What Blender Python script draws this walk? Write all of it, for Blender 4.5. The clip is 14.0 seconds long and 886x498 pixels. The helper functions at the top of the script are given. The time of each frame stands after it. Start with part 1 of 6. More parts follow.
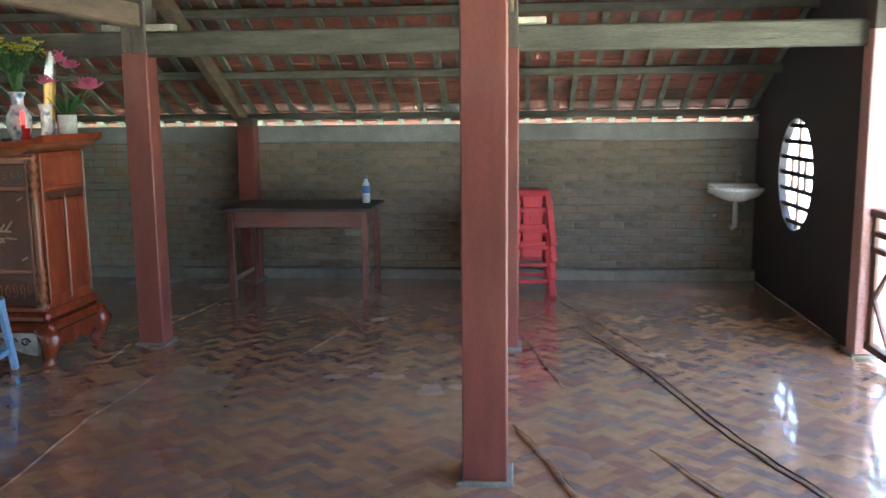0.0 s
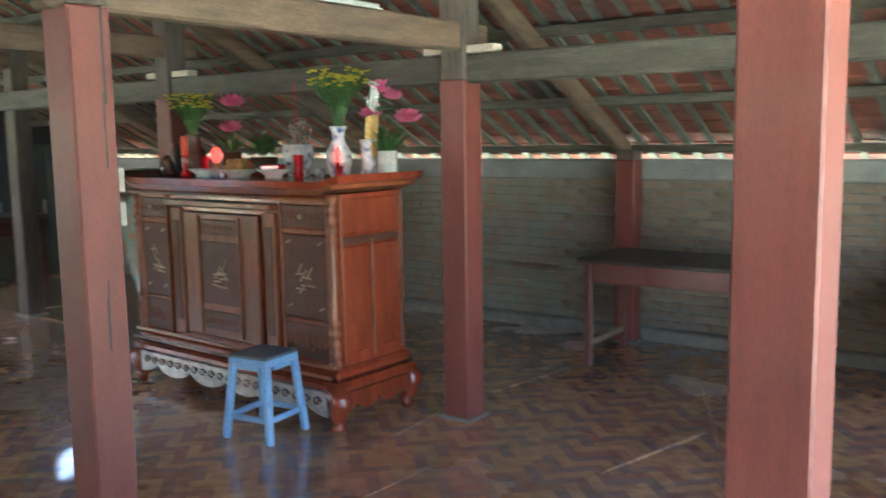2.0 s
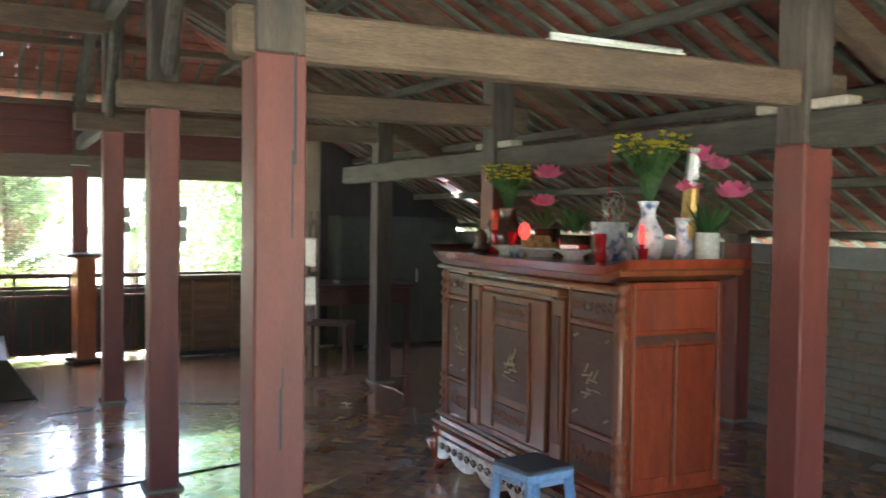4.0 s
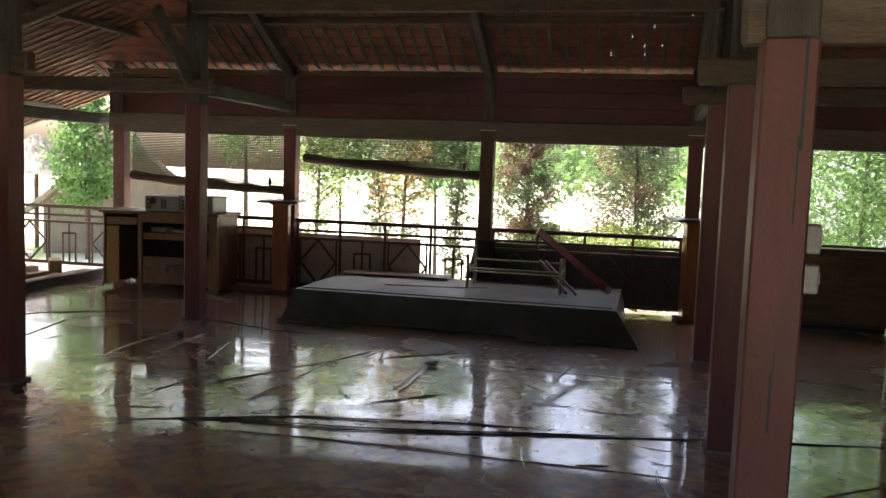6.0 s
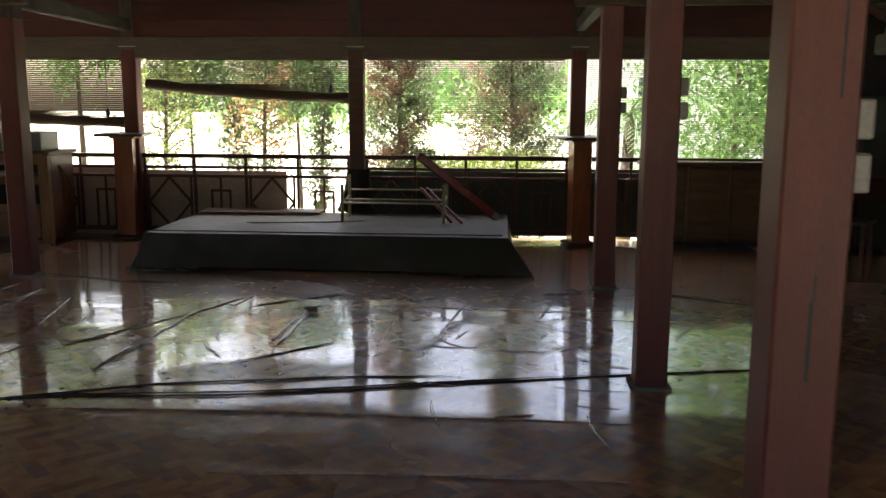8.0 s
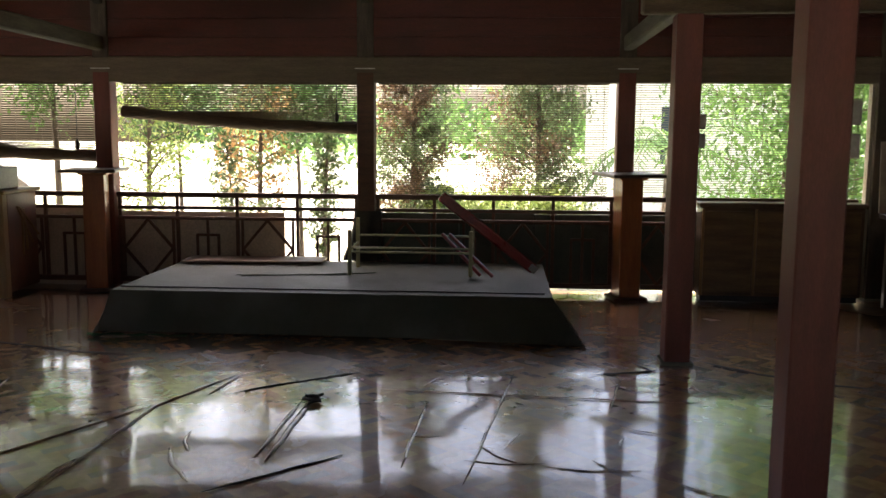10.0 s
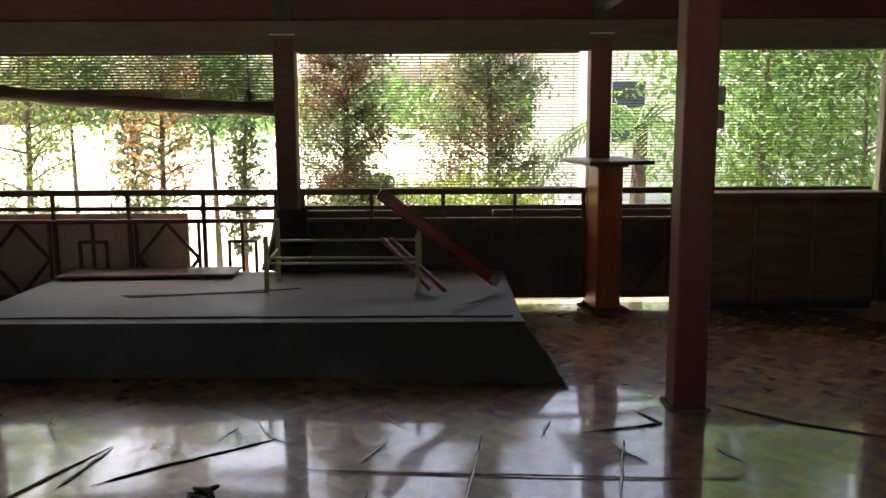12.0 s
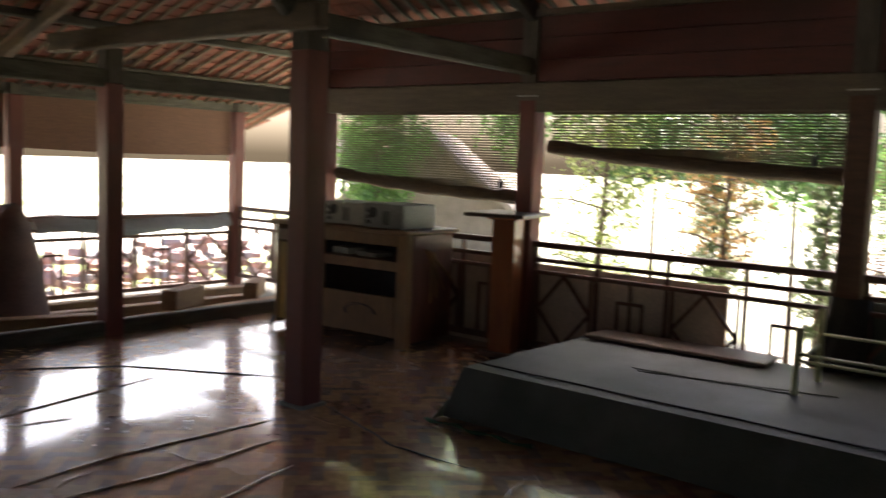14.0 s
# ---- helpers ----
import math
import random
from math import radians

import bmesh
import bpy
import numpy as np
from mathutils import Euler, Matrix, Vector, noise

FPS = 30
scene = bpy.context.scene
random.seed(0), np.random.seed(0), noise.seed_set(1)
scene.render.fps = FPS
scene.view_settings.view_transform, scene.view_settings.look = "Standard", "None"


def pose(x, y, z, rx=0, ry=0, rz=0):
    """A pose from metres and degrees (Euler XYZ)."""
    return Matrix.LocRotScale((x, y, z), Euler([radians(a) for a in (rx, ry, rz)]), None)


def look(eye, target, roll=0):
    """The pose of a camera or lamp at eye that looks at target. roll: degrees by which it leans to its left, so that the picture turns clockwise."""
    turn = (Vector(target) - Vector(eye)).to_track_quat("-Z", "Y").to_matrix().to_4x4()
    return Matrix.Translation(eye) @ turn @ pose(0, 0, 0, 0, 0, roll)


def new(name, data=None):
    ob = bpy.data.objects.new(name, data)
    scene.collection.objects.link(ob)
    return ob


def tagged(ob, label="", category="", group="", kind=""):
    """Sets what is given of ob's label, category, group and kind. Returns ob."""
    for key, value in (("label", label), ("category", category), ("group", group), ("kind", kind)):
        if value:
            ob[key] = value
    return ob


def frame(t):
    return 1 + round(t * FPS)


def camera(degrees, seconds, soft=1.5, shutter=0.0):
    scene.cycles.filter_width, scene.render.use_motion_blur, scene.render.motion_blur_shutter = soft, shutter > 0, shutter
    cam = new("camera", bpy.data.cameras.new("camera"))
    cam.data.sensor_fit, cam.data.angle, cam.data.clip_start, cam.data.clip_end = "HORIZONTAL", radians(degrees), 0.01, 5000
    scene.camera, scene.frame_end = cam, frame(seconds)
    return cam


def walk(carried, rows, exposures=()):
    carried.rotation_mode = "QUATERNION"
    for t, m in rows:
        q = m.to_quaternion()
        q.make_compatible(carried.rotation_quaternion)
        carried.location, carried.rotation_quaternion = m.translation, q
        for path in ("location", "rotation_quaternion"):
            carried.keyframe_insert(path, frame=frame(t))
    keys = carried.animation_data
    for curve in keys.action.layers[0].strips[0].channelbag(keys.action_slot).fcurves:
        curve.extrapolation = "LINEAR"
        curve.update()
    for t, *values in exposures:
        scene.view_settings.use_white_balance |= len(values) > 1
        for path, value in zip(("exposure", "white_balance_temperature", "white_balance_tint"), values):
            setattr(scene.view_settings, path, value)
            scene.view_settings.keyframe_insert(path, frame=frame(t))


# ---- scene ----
cam = camera(53.2, 14.0, 1.5, 0.4)
PATH = [
    (0, (0.146, -0.456, 1.468), (-0.026, 1.512, 1.158), -0.6),
    (0.5, (0.312, -0.081, 1.497), (-0.045, 1.859, 1.167), -1.0),
    (1, (0.444, 0.28, 1.529), (-0.246, 2.132, 1.228), -0.8),
    (1.5, (0.455, 0.669, 1.518), (-0.457, 2.428, 1.244), -0.5),
    (2, (0.514, 1.047, 1.537), (-0.655, 2.651, 1.285), -0.9),
    (2.2, (0.535, 1.229, 1.543), (-0.757, 2.737, 1.305), -0.8),
    (4.3, (0.326, 2.031, 1.499), (-1.516, 2.808, 1.437), 2.1),
    (4.5, (0.34, 2.059, 1.488), (-1.549, 2.711, 1.42), 3.2),
    (5, (0.372, 2.216, 1.521), (-1.61, 2.444, 1.379), 4.5),
    (5.5, (0.446, 2.306, 1.538), (-1.536, 2.099, 1.363), 3.1),
    (6, (0.558, 2.367, 1.583), (-1.383, 1.925, 1.395), 2.0),
    (6.5, (0.487, 2.385, 1.561), (-1.456, 1.949, 1.369), 1.9),
    (7, (0.345, 2.248, 1.491), (-1.619, 1.957, 1.249), 1.5),
    (7.5, (0.157, 2.145, 1.424), (-1.813, 1.984, 1.117), 0.8),
    (8, (-0.208, 2.074, 1.438), (-2.177, 1.947, 1.111), 0.3),
    (8.5, (-0.486, 1.937, 1.444), (-2.461, 1.81, 1.158), 1.3),
    (8.7, (-0.623, 1.896, 1.428), (-2.602, 1.776, 1.168), 1.7),
    (11, (-2.251, 1.691, 1.45), (-4.228, 1.593, 1.166), -1.4),
    (11.5, (-2.583, 1.632, 1.452), (-4.558, 1.634, 1.138), -1.5),
    (12, (-2.943, 1.687, 1.447), (-4.92, 1.693, 1.14), -0.3),
    (12.5, (-3.244, 1.828, 1.417), (-5.197, 1.484, 1.16), -1.5),
    (13, (-3.367, 1.927, 1.451), (-5.202, 1.173, 1.198), -1.0),
    (13.5, (-3.655, 2.02, 1.456), (-5.385, 1.047, 1.216), 0.6),
    (14, (-3.726, 2.021, 1.481), (-5.272, 0.767, 1.282), 2.2),
]
WALK_EXPOSURE = [(0.0, 4.45, 5500, 6), (2.2, 4.8, 5500, 6), (4.3, 4.15, 5900, 12), (5.0, 3.3, 6300, 14), (6.0, 2.4, 6400, 15), (8.0, 2.4, 6700, 15), (11.0, 2.3, 6900, 16), (12.5, 2.2, 6900, 15), (14.0, 2.0, 6600, 15)]
walk(cam, [(t, look(eye, target, roll)) for t, eye, target, roll in PATH], WALK_EXPOSURE)

# ---- world and sun ----
world = bpy.data.worlds.new("world")
scene.world = world
world.use_nodes = True
wn = world.node_tree.nodes
sky = wn.new("ShaderNodeTexSky")
sky.sky_type = "NISHITA"
sky.sun_disc = False
SUN_EL, SUN_AZ = 58.0, 215.0
sky.sun_elevation = radians(SUN_EL)
sky.sun_rotation = radians(SUN_AZ)
sky.dust_density = 6.0
wn["Background"].inputs["Strength"].default_value = 0.15
world.node_tree.links.new(sky.outputs[0], wn["Background"].inputs["Color"])
sun = new("sun", bpy.data.lights.new("sun", "SUN"))
sun.data.energy = 5.0
sun.data.angle = radians(0.6)
sun.data.color = (1.0, 0.95, 0.87)
az, el = radians(SUN_AZ), radians(SUN_EL)
sun.matrix_world = look(Vector((math.sin(az) * math.cos(el), math.cos(az) * math.cos(el), math.sin(el))) * 40, (0, 0, 0))


# ---- materials ----
def mat(name, c1, c2=None, rough=0.6, scale=6.0, stretch=(1, 1, 1), metal=0.0, bump=0.15, fine=60.0, stain=None, stain_at=0.6,
        stain_scale=1.3, coat=0.0, trans=0.0, vary=0.12, emit=None, emit_strength=0.0):
    """A surface with coarse and fine colour variation, stains and relief, in object space."""
    m = bpy.data.materials.new(name)
    m.use_nodes = True
    n, l = m.node_tree.nodes, m.node_tree.links
    b = n["Principled BSDF"]
    tc = n.new("ShaderNodeTexCoord")
    mp = n.new("ShaderNodeMapping")
    mp.inputs["Scale"].default_value = stretch
    l.new(tc.outputs["Object"], mp.inputs["Vector"])
    info = n.new("ShaderNodeObjectInfo")
    addv = n.new("ShaderNodeVectorMath")
    mulr = n.new("ShaderNodeMath")
    mulr.operation = "MULTIPLY"
    mulr.inputs[1].default_value = 37.0
    l.new(info.outputs["Random"], mulr.inputs[0])
    l.new(mp.outputs[0], addv.inputs[0])
    l.new(mulr.outputs[0], addv.inputs[1])
    coarse = n.new("ShaderNodeTexNoise")
    coarse.inputs["Scale"].default_value = scale
    coarse.inputs["Detail"].default_value = 6
    coarse.inputs["Roughness"].default_value = 0.65
    l.new(addv.outputs[0], coarse.inputs["Vector"])
    grain = n.new("ShaderNodeTexNoise")
    grain.inputs["Scale"].default_value = fine
    grain.inputs["Detail"].default_value = 3
    l.new(addv.outputs[0], grain.inputs["Vector"])
    c2 = c2 or tuple(x * 0.6 for x in c1)
    ramp = n.new("ShaderNodeValToRGB")
    ramp.color_ramp.elements[0].position, ramp.color_ramp.elements[1].position = 0.32, 0.68
    ramp.color_ramp.elements[0].color, ramp.color_ramp.elements[1].color = (*c2, 1), (*c1, 1)
    l.new(coarse.outputs["Fac"], ramp.inputs["Fac"])
    hsv = n.new("ShaderNodeHueSaturation")
    mr = n.new("ShaderNodeMapRange")
    mr.inputs["To Min"].default_value, mr.inputs["To Max"].default_value = 1 - vary, 1 + vary
    l.new(info.outputs["Random"], mr.inputs["Value"])
    gm = n.new("ShaderNodeMapRange")
    gm.inputs["From Min"].default_value, gm.inputs["From Max"].default_value = 0.3, 0.7
    gm.inputs["To Min"].default_value, gm.inputs["To Max"].default_value = 0.82, 1.12
    l.new(grain.outputs["Fac"], gm.inputs["Value"])
    vm = n.new("ShaderNodeMath")
    vm.operation = "MULTIPLY"
    l.new(mr.outputs[0], vm.inputs[0])
    l.new(gm.outputs[0], vm.inputs[1])
    l.new(vm.outputs[0], hsv.inputs["Value"])
    l.new(ramp.outputs["Color"], hsv.inputs["Color"])
    col = hsv.outputs["Color"]
    if stain:
        sn = n.new("ShaderNodeTexNoise")
        sn.inputs["Scale"].default_value = stain_scale
        sn.inputs["Detail"].default_value = 5
        l.new(tc.outputs["Object"], sn.inputs["Vector"])
        sr = n.new("ShaderNodeMapRange")
        sr.inputs["From Min"].default_value, sr.inputs["From Max"].default_value = stain_at - 0.1, stain_at + 0.1
        l.new(sn.outputs["Fac"], sr.inputs["Value"])
        mx = n.new("ShaderNodeMix")
        mx.data_type = "RGBA"
        l.new(sr.outputs[0], mx.inputs[0])
        l.new(col, mx.inputs[6])
        mx.inputs[7].default_value = (*stain, 1)
        col = mx.outputs[2]
    l.new(col, b.inputs["Base Color"])
    rm = n.new("ShaderNodeMapRange")
    rm.inputs["To Min"].default_value, rm.inputs["To Max"].default_value = max(rough - 0.12, 0.02), min(rough + 0.12, 1)
    l.new(coarse.outputs["Fac"], rm.inputs["Value"])
    l.new(rm.outputs[0], b.inputs["Roughness"])
    b.inputs["Metallic"].default_value = metal
    b.inputs["Coat Weight"].default_value = coat
    b.inputs["Coat Roughness"].default_value = 0.15
    b.inputs["Transmission Weight"].default_value = trans
    if emit:
        b.inputs["Emission Color"].default_value = (*emit, 1)
        b.inputs["Emission Strength"].default_value = emit_strength
    if bump:
        add = n.new("ShaderNodeMath")
        add.operation = "MULTIPLY_ADD"
        add.inputs[1].default_value = 0.4
        l.new(grain.outputs["Fac"], add.inputs[0])
        l.new(coarse.outputs["Fac"], add.inputs[2])
        bp = n.new("ShaderNodeBump")
        bp.inputs["Strength"].default_value = bump
        bp.inputs["Distance"].default_value = 0.02
        l.new(add.outputs[0], bp.inputs["Height"])
        l.new(bp.outputs[0], b.inputs["Normal"])
    return m


def leaf_mat(name, c1, c2, rough=0.5, glow=0.35):
    """Foliage: colour varies per leaf, part of the light passes through."""
    m = bpy.data.materials.new(name)
    m.use_nodes = True
    n, l = m.node_tree.nodes, m.node_tree.links
    b = n["Principled BSDF"]
    geo = n.new("ShaderNodeNewGeometry")
    ramp = n.new("ShaderNodeValToRGB")
    ramp.color_ramp.elements[0].color, ramp.color_ramp.elements[1].color = (*c2, 1), (*c1, 1)
    l.new(geo.outputs["Random Per Island"], ramp.inputs["Fac"])
    l.new(ramp.outputs[0], b.inputs["Base Color"])
    b.inputs["Roughness"].default_value = rough
    tr = n.new("ShaderNodeBsdfTranslucent")
    l.new(ramp.outputs[0], tr.inputs["Color"])
    mx = n.new("ShaderNodeMixShader")
    mx.inputs[0].default_value = glow
    l.new(b.outputs[0], mx.inputs[1])
    l.new(tr.outputs[0], mx.inputs[2])
    l.new(mx.outputs[0], n["Material Output"].inputs["Surface"])
    return m


def math_node(n, l, op, a, b=None):
    x = n.new("ShaderNodeMath")
    x.operation = op
    for i, v in enumerate((a, b)):
        if v is None:
            continue
        if isinstance(v, (int, float)):
            x.inputs[i].default_value = v
        else:
            l.new(v, x.inputs[i])
    return x.outputs[0]


def vinyl_mat():
    """Printed vinyl sheet: a herringbone of tan, red-brown and grey blocks under a glossy, rippled film."""
    m = bpy.data.materials.new("printed_vinyl")
    m.use_nodes = True
    n, l = m.node_tree.nodes, m.node_tree.links
    b = n["Principled BSDF"]
    tc = n.new("ShaderNodeTexCoord")
    mp = n.new("ShaderNodeMapping")
    mp.inputs["Rotation"].default_value = (0, 0, radians(VINYL_TURN))
    mp.inputs["Scale"].default_value = (1 / VINYL_W,) * 3
    l.new(tc.outputs["Object"], mp.inputs["Vector"])
    sep = n.new("ShaderNodeSeparateXYZ")
    l.new(mp.outputs[0], sep.inputs[0])
    M = lambda op, a, b=None: math_node(n, l, op, a, b)
    i, j = M("FLOOR", sep.outputs[0]), M("FLOOR", sep.outputs[1])
    N = 3
    k = M("FLOORED_MODULO", M("SUBTRACT", i, j), 2 * N)
    horiz = M("LESS_THAN", k, N - 0.5)
    hx = M("SUBTRACT", i, k)
    vy = M("ADD", j, M("SUBTRACT", k, N))
    upr = M("SUBTRACT", 1.0, horiz)
    idx = M("ADD", M("MULTIPLY", hx, horiz), M("MULTIPLY", i, upr))
    idy = M("ADD", M("MULTIPLY", j, horiz), M("MULTIPLY", vy, upr))
    comb = n.new("ShaderNodeCombineXYZ")
    l.new(idx, comb.inputs[0])
    l.new(idy, comb.inputs[1])
    l.new(horiz, comb.inputs[2])
    wnz = n.new("ShaderNodeTexWhiteNoise")
    l.new(comb.outputs[0], wnz.inputs["Vector"])
    chain = M("FLOOR", M("DIVIDE", M("SUBTRACT", i, j), 2 * N))
    along = M("ADD", M("MULTIPLY", j, horiz), M("MULTIPLY", i, upr))
    turn_by = M("FLOORED_MODULO", M("ADD", M("ADD", along, chain), M("GREATER_THAN", wnz.outputs["Value"], 0.68)), 2)
    pick = M("ADD", M("MULTIPLY", wnz.outputs["Value"], 0.44), M("MULTIPLY", M("GREATER_THAN", turn_by, 0.5), 0.56))
    ramp = n.new("ShaderNodeValToRGB")
    cr = ramp.color_ramp
    cr.interpolation = "LINEAR"
    cr.elements[0].position, cr.elements[0].color = 0.0, (0.215, 0.155, 0.125, 1)
    cr.elements[1].position, cr.elements[1].color = 1.0, (0.38, 0.235, 0.125, 1)
    for p, c in ((0.16, (0.22, 0.15, 0.12)), (0.24, (0.255, 0.14, 0.097)), (0.46, (0.285, 0.155, 0.10)), (0.56, (0.325, 0.195, 0.11))):
        e = cr.elements.new(p)
        e.color = (*c, 1)
    l.new(pick, ramp.inputs["Fac"])
    # wood streaks along each block
    streak = n.new("ShaderNodeTexNoise")
    streak.inputs["Scale"].default_value = 14
    streak.inputs["Detail"].default_value = 4
    l.new(tc.outputs["Object"], streak.inputs["Vector"])
    gm = n.new("ShaderNodeMapRange")
    gm.inputs["From Min"].default_value, gm.inputs["From Max"].default_value = 0.3, 0.7
    gm.inputs["To Min"].default_value, gm.inputs["To Max"].default_value = 1.1, 1.75
    l.new(streak.outputs["Fac"], gm.inputs["Value"])
    big = n.new("ShaderNodeTexNoise")
    big.inputs["Scale"].default_value = 0.9
    big.inputs["Detail"].default_value = 5
    l.new(tc.outputs["Object"], big.inputs["Vector"])
    hsv = n.new("ShaderNodeHueSaturation")
    l.new(gm.outputs[0], hsv.inputs["Value"])
    l.new(ramp.outputs[0], hsv.inputs["Color"])
    dust = n.new("ShaderNodeMix")
    dust.data_type = "RGBA"
    dm = n.new("ShaderNodeMapRange")
    dm.inputs["From Min"].default_value, dm.inputs["From Max"].default_value = 0.45, 0.8
    dm.inputs["To Max"].default_value = 0.35
    l.new(big.outputs["Fac"], dm.inputs["Value"])
    l.new(dm.outputs[0], dust.inputs[0])
    l.new(hsv.outputs[0], dust.inputs[6])
    dust.inputs[7].default_value = (0.16, 0.12, 0.10, 1)
    l.new(dust.outputs[2], b.inputs["Base Color"])
    rm = n.new("ShaderNodeMapRange")
    rm.inputs["To Min"].default_value, rm.inputs["To Max"].default_value = 0.18, 0.34
    l.new(big.outputs["Fac"], rm.inputs["Value"])
    l.new(rm.outputs[0], b.inputs["Roughness"])
    b.inputs["Specular IOR Level"].default_value = 0.4
    b.inputs["Coat Weight"].default_value = 1.0
    b.inputs["Coat IOR"].default_value = 1.65
    b.inputs["Coat Roughness"].default_value = 0.065
    # ripples across the sheet and small dents
    mp2 = n.new("ShaderNodeMapping")
    mp2.inputs["Scale"].default_value = (1.0, 0.28, 1.0)
    l.new(tc.outputs["Object"], mp2.inputs["Vector"])
    rip = n.new("ShaderNodeTexNoise")
    rip.inputs["Scale"].default_value = 5.5
    rip.inputs["Detail"].default_value = 4
    rip.inputs["Distortion"].default_value = 0.6
    l.new(mp2.outputs[0], rip.inputs["Vector"])
    dent = n.new("ShaderNodeTexNoise")
    dent.inputs["Scale"].default_value = 26
    dent.inputs["Detail"].default_value = 2
    l.new(tc.outputs["Object"], dent.inputs["Vector"])
    hgt = M("ADD", rip.outputs["Fac"], M("MULTIPLY", dent.outputs["Fac"], 0.16))
    bp = n.new("ShaderNodeBump")
    bp.inputs["Strength"].default_value = 0.20
    bp.inputs["Distance"].default_value = 0.03
    l.new(hgt, bp.inputs["Height"])
    l.new(bp.outputs[0], b.inputs["Normal"])
    return m


VINYL_W, VINYL_TURN = 0.061, 135
VINYL = vinyl_mat()
PAINT = mat("red_brown_paint", (0.225, 0.064, 0.048), (0.155, 0.043, 0.034), rough=0.5, scale=3, stretch=(4, 4, 0.6), fine=70, bump=0.12, stain=(0.17, 0.08, 0.06), stain_at=0.68, stain_scale=2.2)
OLD_WOOD = mat("weathered_wood", (0.14, 0.13, 0.097), (0.06, 0.056, 0.042), rough=0.75, scale=4, stretch=(0.8, 5, 5), fine=40, bump=0.5, stain=(0.05, 0.045, 0.04), stain_at=0.63)
OLD_WOOD_Y = mat("weathered_wood_lengthwise", (0.19, 0.13, 0.083), (0.10, 0.072, 0.047), rough=0.75, scale=4, stretch=(5, 0.8, 5), fine=40, bump=0.5, stain=(0.07, 0.06, 0.05), stain_at=0.65)
OLD_WOOD_Z = mat("weathered_wood_upright", (0.135, 0.11, 0.085), (0.06, 0.05, 0.04), rough=0.75, scale=4, stretch=(5, 5, 0.8), fine=40, bump=0.5)
PALE_WOOD = mat("pale_cut_wood", (0.62, 0.56, 0.45), (0.48, 0.42, 0.33), rough=0.7)
TILE = mat("clay_roof_tile", (0.34, 0.115, 0.075), (0.19, 0.07, 0.047), rough=0.8, scale=5, fine=45, bump=0.4, stain=(0.06, 0.045, 0.035), stain_at=0.6, stain_scale=2.5)
MAROON = mat("maroon_boards", (0.14, 0.038, 0.031), (0.09, 0.028, 0.023), rough=0.6, stretch=(3, 0.5, 3), stain=(0.07, 0.03, 0.025), stain_at=0.66)
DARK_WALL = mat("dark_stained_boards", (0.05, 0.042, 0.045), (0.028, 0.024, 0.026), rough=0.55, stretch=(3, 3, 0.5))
BRICK = mat("limewashed_brick", (0.29, 0.195, 0.13), (0.205, 0.16, 0.11), rough=0.9, scale=9, fine=90, bump=0.5, vary=0.28, stain=(0.255, 0.26, 0.205), stain_at=0.48, stain_scale=7)
MORTAR = mat("grey_mortar", (0.27, 0.265, 0.22), (0.17, 0.17, 0.145), rough=0.95, scale=7, fine=80, bump=0.6)
BATTEN = mat("pale_grey_batten", (0.25, 0.26, 0.205), (0.11, 0.11, 0.085), rough=0.8, scale=3, stretch=(5, 0.8, 5), fine=40, bump=0.4)
CONCRETE = mat("grey_cement_band", (0.42, 0.43, 0.40), (0.30, 0.31, 0.29), rough=0.9, scale=4, fine=70, bump=0.4, stain=(0.2, 0.2, 0.18), stain_at=0.62)
BARK = mat("bark", (0.16, 0.12, 0.09), (0.08, 0.06, 0.045), rough=0.9, bump=0.6)
DIRT = mat("pale_dry_yard", (0.62, 0.59, 0.52), (0.52, 0.49, 0.42), rough=0.95, scale=0.6, fine=14, bump=0.3, stain=(0.26, 0.33, 0.11), stain_at=0.54, stain_scale=0.25)
RAIL_WOOD = mat("brown_rail_wood", (0.16, 0.075, 0.045), (0.09, 0.045, 0.03), rough=0.5, stretch=(4, 0.6, 4))
PINK_PAINT = mat("faded_pink_paint", (0.62, 0.36, 0.32), (0.5, 0.28, 0.25), rough=0.6)


# ---- mesh helpers ----
def to_mesh(name, bm, material, smooth=False):
    me = bpy.data.meshes.new(name)
    bmesh.ops.recalc_face_normals(bm, faces=bm.faces[:])
    bm.to_mesh(me)
    bm.free()
    for mt in material if isinstance(material, (list, tuple)) else [material]:
        me.materials.append(mt)
    if smooth:
        for p in me.polygons:
            p.use_smooth = True
    return me


def part(name, bm, material, parent, label="", smooth=False, at=None):
    ob = new(name, to_mesh(name, bm, material, smooth))
    ob.parent = parent
    if at is not None:
        ob.matrix_basis = at
    if label:
        tagged(ob, label)
    return ob


def thing(name, label, category, m=None, group="", kind=""):
    ob = new(name)
    ob.empty_display_size = 0.1
    if m is not None:
        ob.matrix_basis = m
    return tagged(ob, label, category, group, kind)


def solid(name, bm, material, label, category, kind="", group="", smooth=False, m=None):
    ob = new(name, to_mesh(name, bm, material, smooth))
    if m is not None:
        ob.matrix_basis = m
    return tagged(ob, label, category, group, kind)


